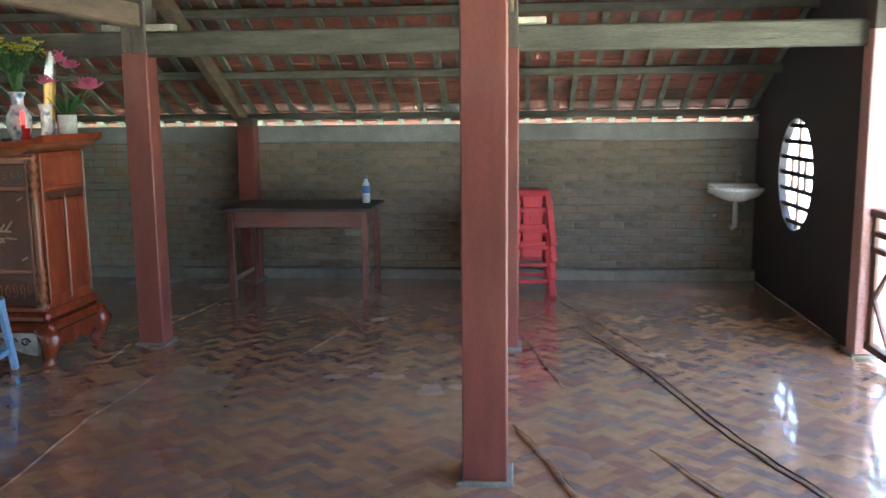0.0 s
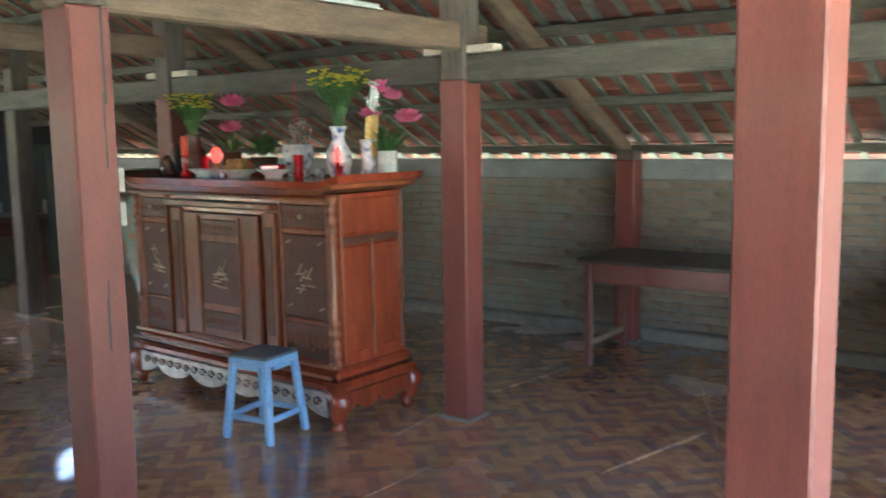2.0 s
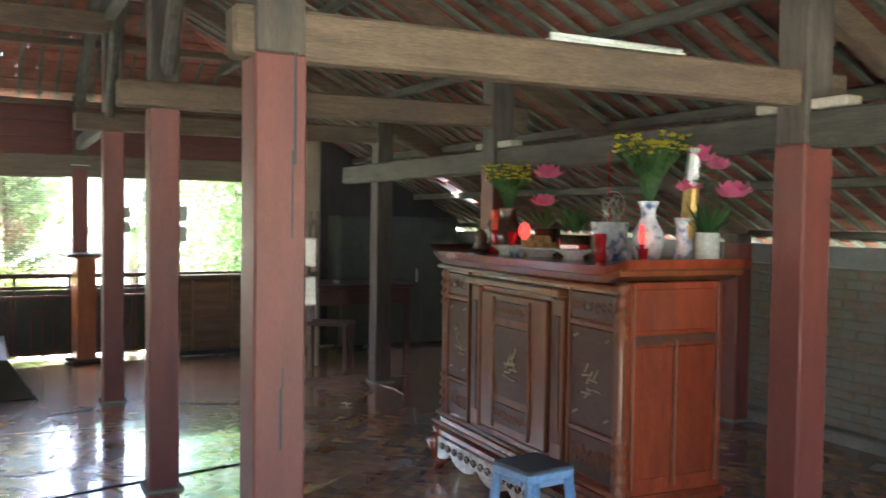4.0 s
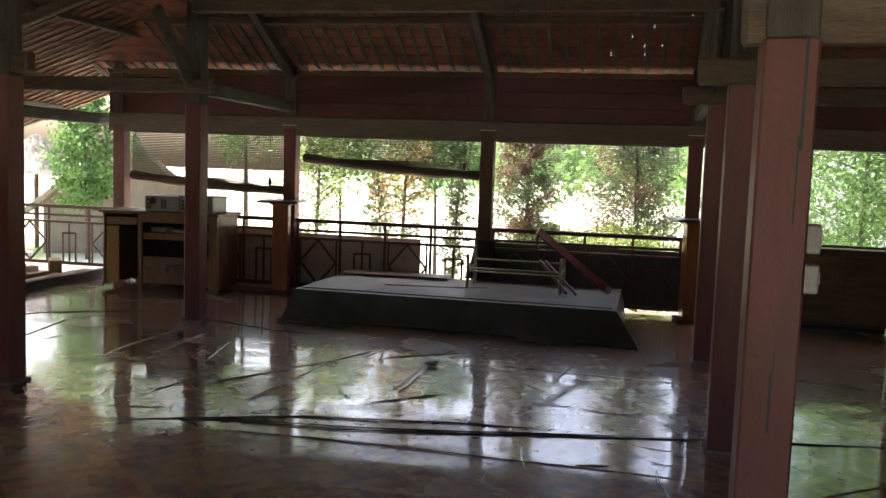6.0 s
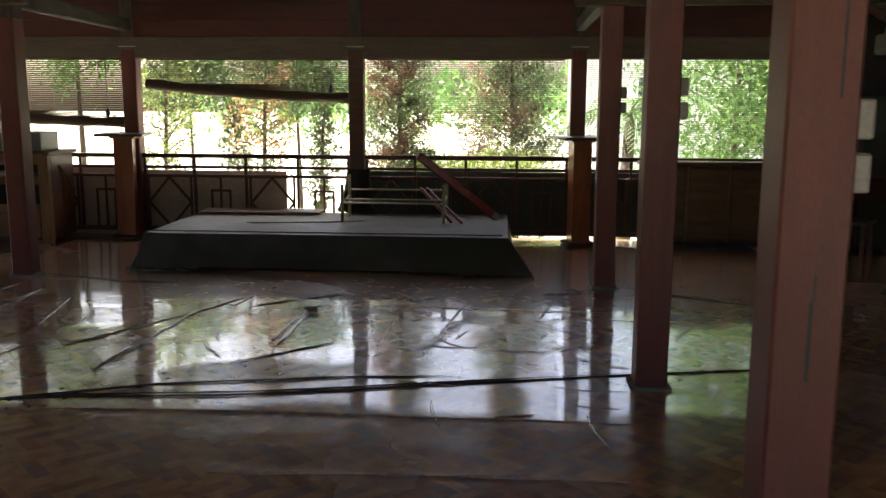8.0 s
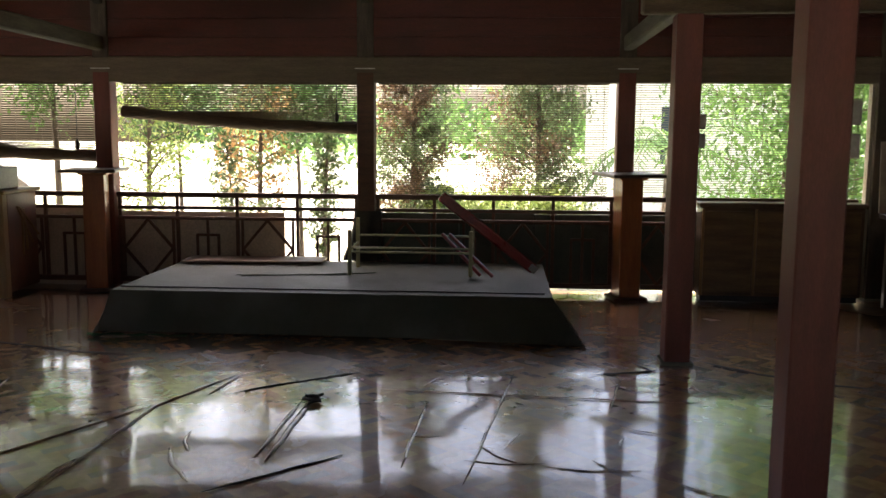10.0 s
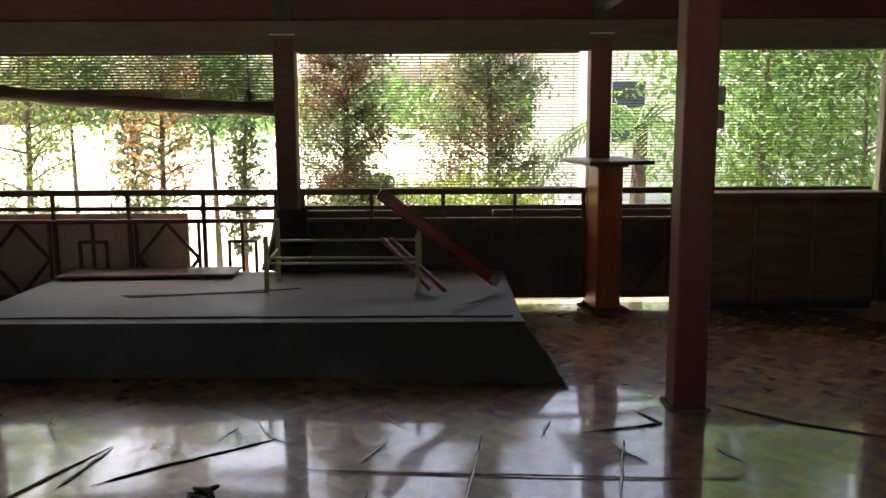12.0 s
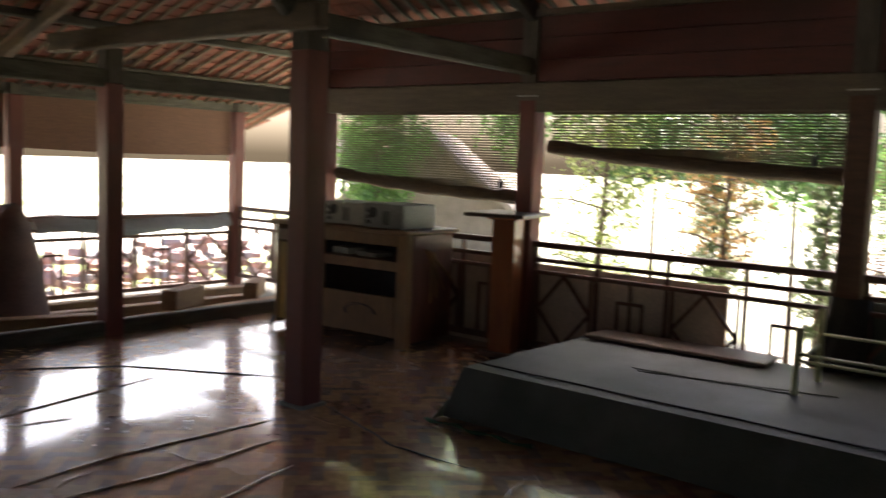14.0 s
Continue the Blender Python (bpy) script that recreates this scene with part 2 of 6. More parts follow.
def block(x0, y0, z0, x1, y1, z1, bevel=0.004, bm=None, turn=None):
    """A box with eased edges between two corners; added to bm if one is given."""
    t = bmesh.new()
    sx, sy, sz = abs(x1 - x0), abs(y1 - y0), abs(z1 - z0)
    bmesh.ops.create_cube(t, size=1, matrix=Matrix.Diagonal((sx, sy, sz, 1)))
    if bevel:
        bmesh.ops.bevel(t, geom=t.edges[:], offset=min(bevel, 0.3 * min(sx, sy, sz)), segments=1, affect="EDGES")
    mv = Matrix.Translation(((x0 + x1) / 2, (y0 + y1) / 2, (z0 + z1) / 2))
    bmesh.ops.transform(t, matrix=mv @ turn if turn is not None else mv, verts=t.verts)
    return t if bm is None else merge(bm, t)


def merge(bm, t):
    me = bpy.data.meshes.new("tmp")
    t.to_mesh(me)
    t.free()
    bm.from_mesh(me)
    bpy.data.meshes.remove(me)
    return bm


def bar(p, q, w, h, bevel=0.004, bm=None, roll=0.0):
    """A straight timber from p to q, w wide and h deep."""
    p, q = Vector(p), Vector(q)
    d = q - p
    t = bmesh.new()
    bmesh.ops.create_cube(t, size=1, matrix=Matrix.Diagonal((w, h, d.length, 1)))
    if bevel:
        bmesh.ops.bevel(t, geom=t.edges[:], offset=min(bevel, 0.3 * min(w, h)), segments=1, affect="EDGES")
    z = d.normalized()
    up = Vector((0, 0, 1)) if abs(z.z) < 0.95 else Vector((0, 1, 0))
    x = up.cross(z).normalized()
    y = z.cross(x)
    rot = Matrix((x, y, z)).transposed().to_4x4()
    bmesh.ops.transform(t, matrix=Matrix.Translation((p + q) / 2) @ rot @ Matrix.Rotation(roll, 4, "Z"), verts=t.verts)
    return t if bm is None else merge(bm, t)


def lathe(profile, seg=20, bm=None, cap=True):
    """A turned body from (radius, height) pairs, bottom to top."""
    t = bmesh.new()
    rings = []
    for r, z in profile:
        rings.append([t.verts.new((r * math.cos(2 * math.pi * i / seg), r * math.sin(2 * math.pi * i / seg), z)) for i in range(seg)])
    for a, b in zip(rings, rings[1:]):
        for i in range(seg):
            t.faces.new((a[i], a[(i + 1) % seg], b[(i + 1) % seg], b[i]))
    if cap:
        t.faces.new(rings[0][::-1])
        t.faces.new(rings[-1])
    return t if bm is None else merge(bm, t)


def tube(points, r, seg=8, bm=None, flat=1.0):
    """A rod along points, r thick or tapering over a list of radii; flat squashes it."""
    t = bmesh.new()
    pts = [Vector(p) for p in points]
    rad = r if isinstance(r, (list, tuple)) else [r] * len(pts)
    rings = []
    for i, p in enumerate(pts):
        d = (pts[min(i + 1, len(pts) - 1)] - pts[max(i - 1, 0)]).normalized()
        up = Vector((0, 0, 1)) if abs(d.z) < 0.9 else Vector((1, 0, 0))
        x = d.cross(up).normalized()
        y = x.cross(d)
        rings.append([t.verts.new(p + (x * math.cos(2 * math.pi * k / seg) + y * math.sin(2 * math.pi * k / seg) * flat) * rad[i]) for k in range(seg)])
    for a, b in zip(rings, rings[1:]):
        for k in range(seg):
            t.faces.new((a[k], a[(k + 1) % seg], b[(k + 1) % seg], b[k]))
    t.faces.new(rings[0][::-1])
    t.faces.new(rings[-1])
    return t if bm is None else merge(bm, t)


def sheet(w, d, nu, nv, fn):
    """A grid of quads; fn(u, v) gives each point."""
    t = bmesh.new()
    vs = [[t.verts.new(fn(u / nu, v / nv)) for u in range(nu + 1)] for v in range(nv + 1)]
    for v in range(nv):
        for u in range(nu):
            t.faces.new((vs[v][u], vs[v][u + 1], vs[v + 1][u + 1], vs[v + 1][u]))
    return t


# ---- plan ----
COLS = (0.06, -2.20, -4.62, -7.13)
RIM_X, EAST_X, WALL_Y = -9.54, 2.15, 7.28
ROW_N2, ROW_N, ROW_MID, ROW_S, ROW_S2 = 4.95, 2.86, 0.56, -1.85, -4.45
EAVE_N, RIDGE_Y = 1.50, 0.5


def roof_n(y):
    return EAVE_N + 0.5 * (7.35 - y)


def roof_s(y):
    return 2.05 + 0.35 * (y + 6.5) if y < ROW_S else 2.05 + 0.35 * (ROW_S + 6.5) + 0.5 * (y - ROW_S)


def roof_w(x):
    return 2.70 + 0.5 * (x + 9.54)


# ---- floor, ground ----
def rnd(a, b):
    return random.uniform(a, b)


def floor_fn(u, v):
    x, y = -9.7 + u * 11.9, -4.4 + v * 11.75
    z = 0.005 * noise.noise((x * 0.9, y * 0.9, 0.3)) + 0.0025 * noise.noise((x * 3.1, y * 1.7, 2.0))
    return (x, y, min(z - 0.004, 0.0))


solid("floor", sheet(0, 0, 170, 170, floor_fn), VINYL, "glossy wrinkled vinyl sheet printed with brown parquet blocks", "floor", "structure", smooth=True)
solid("floor_slab", block(-9.75, -4.42, -0.35, 2.25, 7.5, -0.03, 0), CONCRETE, "grey cement slab under the vinyl floor", "floor", "structure")
solid("floor_south", block(-11.2, -7.0, -0.35, 2.25, -4.43, -0.10, 0), OLD_WOOD, "lower rough timber floor of the side gallery", "floor", "structure")


def ground_fn(u, v):
    x, y = -150 + u * 300, -150 + v * 300
    return (x, y, -0.42 + 0.06 * noise.noise((x * 0.2, y * 0.2, 0)))


solid("ground", sheet(0, 0, 120, 120, ground_fn), DIRT, "pale sunlit yard of dry grass and sand", "ground", "structure")

# ---- brick wall, north ----
solid("wall_north", block(-9.7, WALL_Y + 0.012, -0.03, 2.2, WALL_Y + 0.22, 1.20, 0), MORTAR, "low limewashed brick wall with grey joints", "wall", "structure")
solid("wall_cap", block(-9.7, WALL_Y - 0.02, 1.2, 2.2, WALL_Y + 0.2, 1.345, 0.008), CONCRETE, "grey cement band along the wall top", "wall", "structure")
solid("baseboard", block(-9.7, WALL_Y - 0.10, -0.02, 2.2, WALL_Y + 0.01, 0.085, 0.01), MORTAR, "low grey cement ledge at the foot of the brick wall", "ledge", "structure")

# ---- posts ----
def post(x, y, top_paint, top, w=0.16, base=True, z0=0.0, paint=None):
    p = thing("post", "square wooden post painted red-brown, bare grey wood above", "post", pose(x, y, z0), "roof posts")
    a = block(-w / 2, -w / 2, 0, w / 2, w / 2, top_paint - z0, 0.007)
    part("painted_shaft", a, paint or PAINT, p)
    b = block(-w / 2 + 0.004, -w / 2 + 0.004, top_paint - z0, w / 2 - 0.004, w / 2 - 0.004, top - z0, 0.006)
    part("bare_top", b, OLD_WOOD_Z, p, "bare weathered grey wood")
    if base:
        part("base_plate", block(-w / 2 - 0.022, -w / 2 - 0.022, -0.01, w / 2 + 0.022, w / 2 + 0.022, 0.014, 0.005), MORTAR, p, "thin grey cement footing")
    return p


for x in COLS:
    nx, ny = {COLS[0]: (0.012, 2.955), COLS[1]: (-2.19, 2.742), COLS[2]: (-4.685, 2.858), COLS[3]: (-7.17, 2.9)}.get(x, (x, ROW_N))
    post(nx, ny, {COLS[1]: 1.975, COLS[2]: 2.086, COLS[3]: 2.16}.get(x, 2.08), roof_n(ROW_N) - 0.15, {COLS[0]: 0.178, COLS[1]: 0.152}.get(x, 0.16))
    post(x, ROW_N2 + (0.27 if x == COLS[3] else 0), 1.83, roof_n(ROW_N2) - 0.16, paint=OLD_WOOD_Z if x == COLS[3] else None)
    sx, sy = (-7.24, -1.87) if x == COLS[3] else (x, ROW_S)
    post(sx, sy, 2.08, roof_s(ROW_S) - 0.2)
    post(x, WALL_Y - 0.19, 1.35, 1.42, 0.15)
for x in (COLS[0], -2.3, -4.8, -7.5):
    post(x, ROW_S2, 1.98, 2.25, 0.15, z0=-0.1)
for x in (COLS[0], -2.3, -5.0, -7.69, -10.3):
    post(x, -6.5, 1.95, 2.05, 0.14, z0=-0.1)
for y, c in ((ROW_N, PAINT), (ROW_MID, RAIL_WOOD), (ROW_S, PAINT), (-4.16, PAINT), (5.06, OLD_WOOD_Z)):
    post(RIM_X, y, 1.97, 2.70 if y < 4.5 else 2.5, 0.155, paint=c)
for y in (4.89, ROW_N, ROW_MID, ROW_S, ROW_S2):
    post(EAST_X + 0.05, y, 1.9, 2.5 if y > 4 else 2.8, 0.15, paint=PINK_PAINT)


# ---- beams ----
def beam(name, p, q, w, h, material=None, label="weathered grey timber tie beam"):
    return solid(name, bar(p, q, w, h, 0.012), material or OLD_WOOD, label, "beam", "structure")


beam("beam", (-7.3, ROW_N2, 1.885), (2.2, ROW_N2, 1.885), 0.11, 0.15, OLD_WOOD, "long weathered grey beam resting between the posts")
for x, z in zip(COLS, (2.08, 2.035, 2.15, 2.23)):
    beam("beam", (x + (0.01 if x == COLS[1] else 0), ROW_N - 0.25, z), (x, ROW_N2 + 0.2, z + 0.02), 0.10, 0.145, OLD_WOOD_Y, "brown timber tie beam between two posts")
    beam("beam", (x, ROW_S + 0.2, z + 0.02), (x, ROW_S2 - 0.2, z + 0.02), 0.10, 0.14, OLD_WOOD_Y, "brown timber tie beam between two posts")
    beam("beam", (x, ROW_S, 3.0), (x, ROW_N, 3.0), 0.11, 0.16, OLD_WOOD_Y, "high brown timber tie beam")
for y in (ROW_N, ROW_S):
    beam("beam", (RIM_X + 0.08, y, 2.22), (COLS[3], y, 2.24), 0.09, 0.13, OLD_WOOD, "short timber beam running out to the rim post")
    beam("beam", (COLS[3] - 0.2, y, 3.1), (2.2, y, 3.1), 0.10, 0.15, OLD_WOOD, "high long timber beam")
beam("beam", (-10.0, ROW_S2, 2.02), (2.2, ROW_S2, 2.02), 0.10, 0.14, OLD_WOOD, "long dark timber beam of the south aisle")
beam("beam", (-10.6, -6.5, 2.02), (2.2, -6.5, 2.02), 0.09, 0.11, OLD_WOOD, "timber eave beam")
beam("beam", (-9.7, WALL_Y + 0.05, 1.425), (2.3, WALL_Y + 0.05, 1.425), 0.10, 0.06, OLD_WOOD, "timber eave plate above the brick wall")
# short pale tenon ends on the posts
for x in COLS[:3]:
    solid("tenon", block(x - 0.21, ROW_N2 - 0.05, 1.965, x + 0.24, ROW_N2 + 0.04, 2.005, 0.006), PALE_WOOD, "pale cut timber wedge on the beam", "beam", "structure")

# ---- roof: purlins, principal rafters, battens, tiles ----
for y in (6.68, 5.88, 5.1, 4.2, 3.3, 2.2, 1.2):
    beam("purlin", (-9.6, y, roof_n(y) - 0.075), (2.3, y, roof_n(y) - 0.075), 0.06, 0.07, OLD_WOOD, "grey timber purlin under the tiles")
for y in (-5.8, -5.0, -3.6, -2.6, -1.2, -0.3):
    beam("purlin", (-10.6, y, roof_s(y) - 0.075), (2.3, y, roof_s(y) - 0.075), 0.06, 0.07, OLD_WOOD, "grey timber purlin under the tiles")
for x in (-8.6, -7.6, -6.6, -5.8):
    beam("purlin", (x, -3.0, roof_w(x) - 0.085), (x, 4.6, roof_w(x) - 0.085), 0.06, 0.08, OLD_WOOD_Y, "grey timber purlin under the tiles")
for x in COLS:
    beam("rafter", (x - 0.08, WALL_Y - 0.06, roof_n(WALL_Y) - 0.13), (x - 0.08, 3.0, roof_n(3.0) - 0.16), 0.09, 0.12, OLD_WOOD_Y, "thick sloping principal rafter")
    beam("rafter", (x - 0.08, -6.6, roof_s(-6.6) - 0.13), (x - 0.08, ROW_S, roof_s(ROW_S) - 0.16), 0.08, 0.11, OLD_WOOD_Y, "thick sloping principal rafter")
for y in (ROW_MID, ROW_S, ROW_N):
    beam("rafter", (RIM_X + 0.02, y, roof_w(RIM_X) - 0.10), (-5.6, y, roof_w(-5.6) - 0.14), 0.09, 0.11, OLD_WOOD, "thick sloping principal rafter")


def roof_slope(name, height, along, a0, a1, b0, b1, limit, overhang=0.0):
    """Battens and overlapping clay tiles of one slope. along: the axis of the eave."""
    sl = (height(b1) - height(b0)) / (b1 - b0)
    up = 1 if sl > 0 else -1
    P = (lambda a, b, z: (a, b, z)) if along == "x" else (lambda a, b, z: (b, a, z))
    verts, faces = [], []

    def quad_box(pts_low, pts_high):
        k = len(verts)
        verts.extend(pts_low + pts_high)
        for f in ((0, 1, 2, 3), (4, 5, 6, 7), (0, 1, 5, 4), (1, 2, 6, 5), (2, 3, 7, 6), (3, 0, 4, 7)):
            faces.append(tuple(k + i for i in f))

    a = a0
    while a < a1:
        w = rnd(0.040, 0.056) if name == "north" else rnd(0.028, 0.040)
        s = rnd(-0.016, 0.016)
        segs = 7
        bs = [b0 + (b1 - b0) * i / segs for i in range(segs + 1)]
        for p, q in zip(bs, bs[1:]):
            if not (limit(a, p) and limit(a, q)):
                continue
            z = [height(p) - 0.036, height(q) - 0.036]
            quad_box([P(a, p, z[0]), P(a + w, p, z[0]), P(a + w + s, q, z[1]), P(a + s, q, z[1])],
                     [P(a, p, z[0] + 0.022), P(a + w, p, z[0] + 0.022), P(a + w + s, q, z[1] + 0.022), P(a + s, q, z[1] + 0.022)])
        a += (0.19 if name == "north" else 0.165) + rnd(-0.02, 0.02)
    me = bpy.data.meshes.new("batten")
    me.from_pydata(verts, [], faces)
    me.materials.append(BATTEN if name == "north" else OLD_WOOD_Y if along == "x" else OLD_WOOD)
    tagged(new("battens_" + name, me), "thin grey wooden battens carrying the roof tiles", "battens", kind="structure")
    verts, faces = [], []
    step = 0.15
    n = int(abs(b1 - b0) / step)
    low = b0 if height(b0) < height(b1) else b1
    for r in range(n):
        b = low + up * r * step
        a = a0 - rnd(0, 0.15)
        while a < a1:
            w = 0.177 + rnd(-0.004, 0.003)
            e, f = b - up * (0.10 if r > 1 or name != "north" else 0.024) + rnd(-0.008, 0.008), b + up * (0.15 if r > 1 or name != "north" else 0.122)
            if limit(a + 0.08, b):
                h = rnd(0, 0.007)
                z0, z1 = height(b) + sl * (e - b) + 0.004 + h, height(b) + sl * (f - b) - 0.014 + h
                tz = rnd(-0.005, 0.005)
                quad_box([P(a, e, z0), P(a + w, e, z0 + tz), P(a + w, f, z1 + tz), P(a, f, z1)],
                         [P(a, e, z0 + 0.013), P(a + w, e, z0 + 0.013 + tz), P(a + w, f, z1 + 0.013 + tz), P(a, f, z1 + 0.013)])
            a += 0.1765
    me = bpy.data.meshes.new("tiles")
    me.from_pydata(verts, [], faces)
    me.materials.append(TILE)
    tagged(new("roof_" + name, me), "red clay roof tiles seen from below", "roof", kind="structure")


roof_slope("north", roof_n, "x", -9.9, 2.45, 7.85, 0.5, lambda a, b: (roof_n(b) <= roof_w(a) + 0.02 or a > -5) and not (-8.52 < a < -8.36 and 6.1 < b < 7.0))
roof_slope("south_low", lambda y: 2.05 + 0.35 * (y + 6.5), "x", -11.0, 2.45, -7.2, ROW_S, lambda a, b: roof_s(b) <= roof_w(a) + 0.02 or b < -3.0)
roof_slope("south_high", roof_s, "x", -9.9, 2.45, ROW_S + 0.001, 0.5, lambda a, b: roof_s(b) <= roof_w(a) + 0.02 or a > -5)
roof_slope("west", roof_w, "y", -4.5, 6.0, -10.2, -5.0, lambda a, b: roof_w(b) <= (roof_n(a) if a > RIDGE_Y else roof_s(a)) + 0.02)

# ---- east side: dark wall with the oval lattice, open rail ----
def wall_with_oval():
    bm = bmesh.new()
    y0, y1, z0, z1 = 4.98, WALL_Y + 0.2, 0.0, 2.75
    cy, cz, ry, rz = 6.22, 0.975, 0.40, 0.41
    N = 48
    ring, outer = [], []
    for i in range(N):
        a = 2 * math.pi * i / N
        c, s = math.cos(a), math.sin(a)
        ring.append((cy + ry * c, cz + rz * s))
        k = min((y1 - cy) / c if c > 1e-6 else ((y0 - cy) / c if c < -1e-6 else 1e9), (z1 - cz) / s if s > 1e-6 else ((z0 - cz) / s if s < -1e-6 else 1e9))
        outer.append((cy + k * c, cz + k * s))
    for corner in ((y0, z0), (y1, z0), (y0, z1), (y1, z1)):
        j = min(range(N), key=lambda i: (outer[i][0] - corner[0]) ** 2 + (outer[i][1] - corner[1]) ** 2)
        outer[j] = corner
    V = {}
    for d, x in enumerate((EAST_X, EAST_X + 0.06)):
        for i in range(N):
            V[d, 0, i] = bm.verts.new((x, *ring[i]))
            V[d, 1, i] = bm.verts.new((x, *outer[i]))
    for i in range(N):
        j = (i + 1) % N
        for d in (0, 1):
            bm.faces.new((V[d, 0, i], V[d, 0, j], V[d, 1, j], V[d, 1, i]))
        bm.faces.new((V[0, 0, i], V[0, 0, j], V[1, 0, j], V[1, 0, i]))
        bm.faces.new((V[0, 1, i], V[0, 1, j], V[1, 1, j], V[1, 1, i]))
    return bm


solid("wall_east", wall_with_oval(), DARK_WALL, "unseen dark board wall added to cut the east light with an oval lattice opening", "wall", "structure")
win = thing("window_1", "oval window opening with dark wooden lattice bars", "window", pose(EAST_X + 0.03, 6.22, 0.975), kind="structure")
for k in range(-3, 4):
    hw = 0.40 * math.sqrt(max(0.02, 1 - (k * 0.118 / 0.41) ** 2)) + 0.01
    part("lattice_bar", block(-0.015, -hw, k * 0.118 - 0.016, 0.015, hw, k * 0.118 + 0.016, 0.003), DARK_WALL, win)
for y, q in ((0.0, 0.40), (-0.15, 0.13), (0.15, 0.13)):
    part("lattice_bar", block(-0.012, y - 0.014, -q, 0.012, y + 0.014, q, 0.003), RAIL_WOOD, win)

# unseen walls added behind the walk to hold back light; ridge and gable ends
solid("wall_east_south", block(EAST_X + 0.10, -6.6, 1.95, EAST_X + 0.16, 2.86, 4.2, 0), DARK_WALL, "unseen dark board wall added to cut the east light", "wall", "structure")
solid("wall_east_low", block(EAST_X + 0.10, -6.6, -0.1, EAST_X + 0.16, ROW_MID, 0.949, 0), DARK_WALL, "unseen low dark board wall added to cut side light", "wall", "structure")
solid("wall_east_gable", block(EAST_X + 0.10, 2.87, 2.0, EAST_X + 0.16, 4.9, 4.2, 0), DARK_WALL, "dark stained boards of the gable", "wall", "structure")
solid("wall_south", block(-4.95, -6.68, -0.1, EAST_X + 0.16, -6.62, 1.15, 0), DARK_WALL, "unseen low dark board wall added to cut side light", "wall", "structure")
solid("roof_ridge", bar((-5.6, 0.5, 4.98), (2.5, 0.5, 4.98), 0.5, 0.06, 0.01), TILE, "red clay ridge tiles", "roof", "structure")
solid("roof_flashing", bar((-7.6, ROW_S, 3.725), (2.5, ROW_S, 3.725), 0.36, 0.02, 0.004), TILE, "row of clay tiles covering the change of slope", "roof", "structure")
solid("roof_verge", block(2.30, 0.5, 1.6, 2.36, 7.7, 1.62, 0), OLD_WOOD, "timber verge board", "roof", "structure")
# unseen too: shuts the east bays so less light comes in
solid("wall_east_back", block(EAST_X + 0.10, -6.6, 0.95, EAST_X + 0.16, ROW_MID, 1.949, 0), DARK_WALL, "unseen dark board wall added to cut the east light", "wall", "structure")
# knee braces and white strip under the roof, gouges in one post
for x in (-4.62, -7.13):
    solid("knee_brace", bar((x + 0.06, ROW_N, 2.28), (x + 0.62, ROW_N - 0.02, 2.86), 0.07, 0.13, 0.02), OLD_WOOD, "pale weathered knee brace at the post head", "brace", "structure")
    solid("knee_brace", bar((x + 0.06, ROW_S, 2.28), (x + 0.62, ROW_S - 0.02, 2.86), 0.07, 0.13, 0.02), OLD_WOOD, "pale weathered knee brace at the post head", "brace", "structure")
for z0, z1, y, w in ((0.84, 1.02, 2.745, 0.008), (1.02, 1.08, 2.75, 0.004), (1.45, 1.70, 2.775, 0.006), (1.66, 1.98, 2.782, 0.009)):
    solid("gouge", block(-2.1155, y - w / 2, z0, -2.1125, y + w / 2, z1, 0), DARK_WALL, "dark split in the post's painted face", "crack", "structure")

# ---- west side: boards, blinds, railing ----
BLIND_WOOD = mat("brown_blind_sticks", (0.20, 0.15, 0.09), (0.12, 0.09, 0.06), rough=0.7, bump=0.1)
ROLL_WOOD = mat("rolled_blind", (0.17, 0.11, 0.065), (0.07, 0.05, 0.035), rough=0.75, scale=20, stretch=(6, 0.4, 6), bump=0.6)
BEIGE_BOARD = mat("beige_painted_board", (0.62, 0.52, 0.42), (0.52, 0.43, 0.34), rough=0.8, stain=(0.36, 0.29, 0.23), stain_at=0.64)
GREEN_BOARD = mat("dark_green_board", (0.085, 0.10, 0.075), (0.05, 0.065, 0.05), rough=0.7, stain=(0.09, 0.09, 0.075), stain_at=0.65)
VALANCE = mat("grey_brown_valance", (0.24, 0.19, 0.14), (0.16, 0.13, 0.10), rough=0.8, stretch=(4, 0.5, 4))
WHITE_WALL = mat("cream_plaster", (0.50, 0.44, 0.34), (0.41, 0.36, 0.27), rough=0.9, stain=(0.40, 0.35, 0.27), stain_at=0.62)
METAL = mat("dull_metal", (0.5, 0.5, 0.5), (0.4, 0.4, 0.4), rough=0.35, metal=1.0)
WHITE_TAPE = mat("white_strap", (0.75, 0.75, 0.72), (0.65, 0.64, 0.6), rough=0.6)

for k in range(3):
    z0, z1 = 2.11 + k * 0.165, 2.11 + k * 0.165 + 0.163
    solid("wall_board", block(RIM_X + 0.03, -4.3, z0, RIM_X + 0.055, 5.0, z1, 0.004), MAROON, "dark maroon horizontal wall boards above the openings", "wall", "structure")
solid("trim", bar((RIM_X + 0.07, -4.3, 2.62), (RIM_X + 0.07, 5.0, 2.62), 0.045, 0.05, 0.005), OLD_WOOD_Y, "grey timber plate under the tiles", "trim", "structure")
solid("wall_backing", block(RIM_X + 0.008, -4.3, 1.89, RIM_X + 0.026, 5.0, 2.64, 0), MAROON, "dark maroon wall boards above the openings", "wall", "structure")
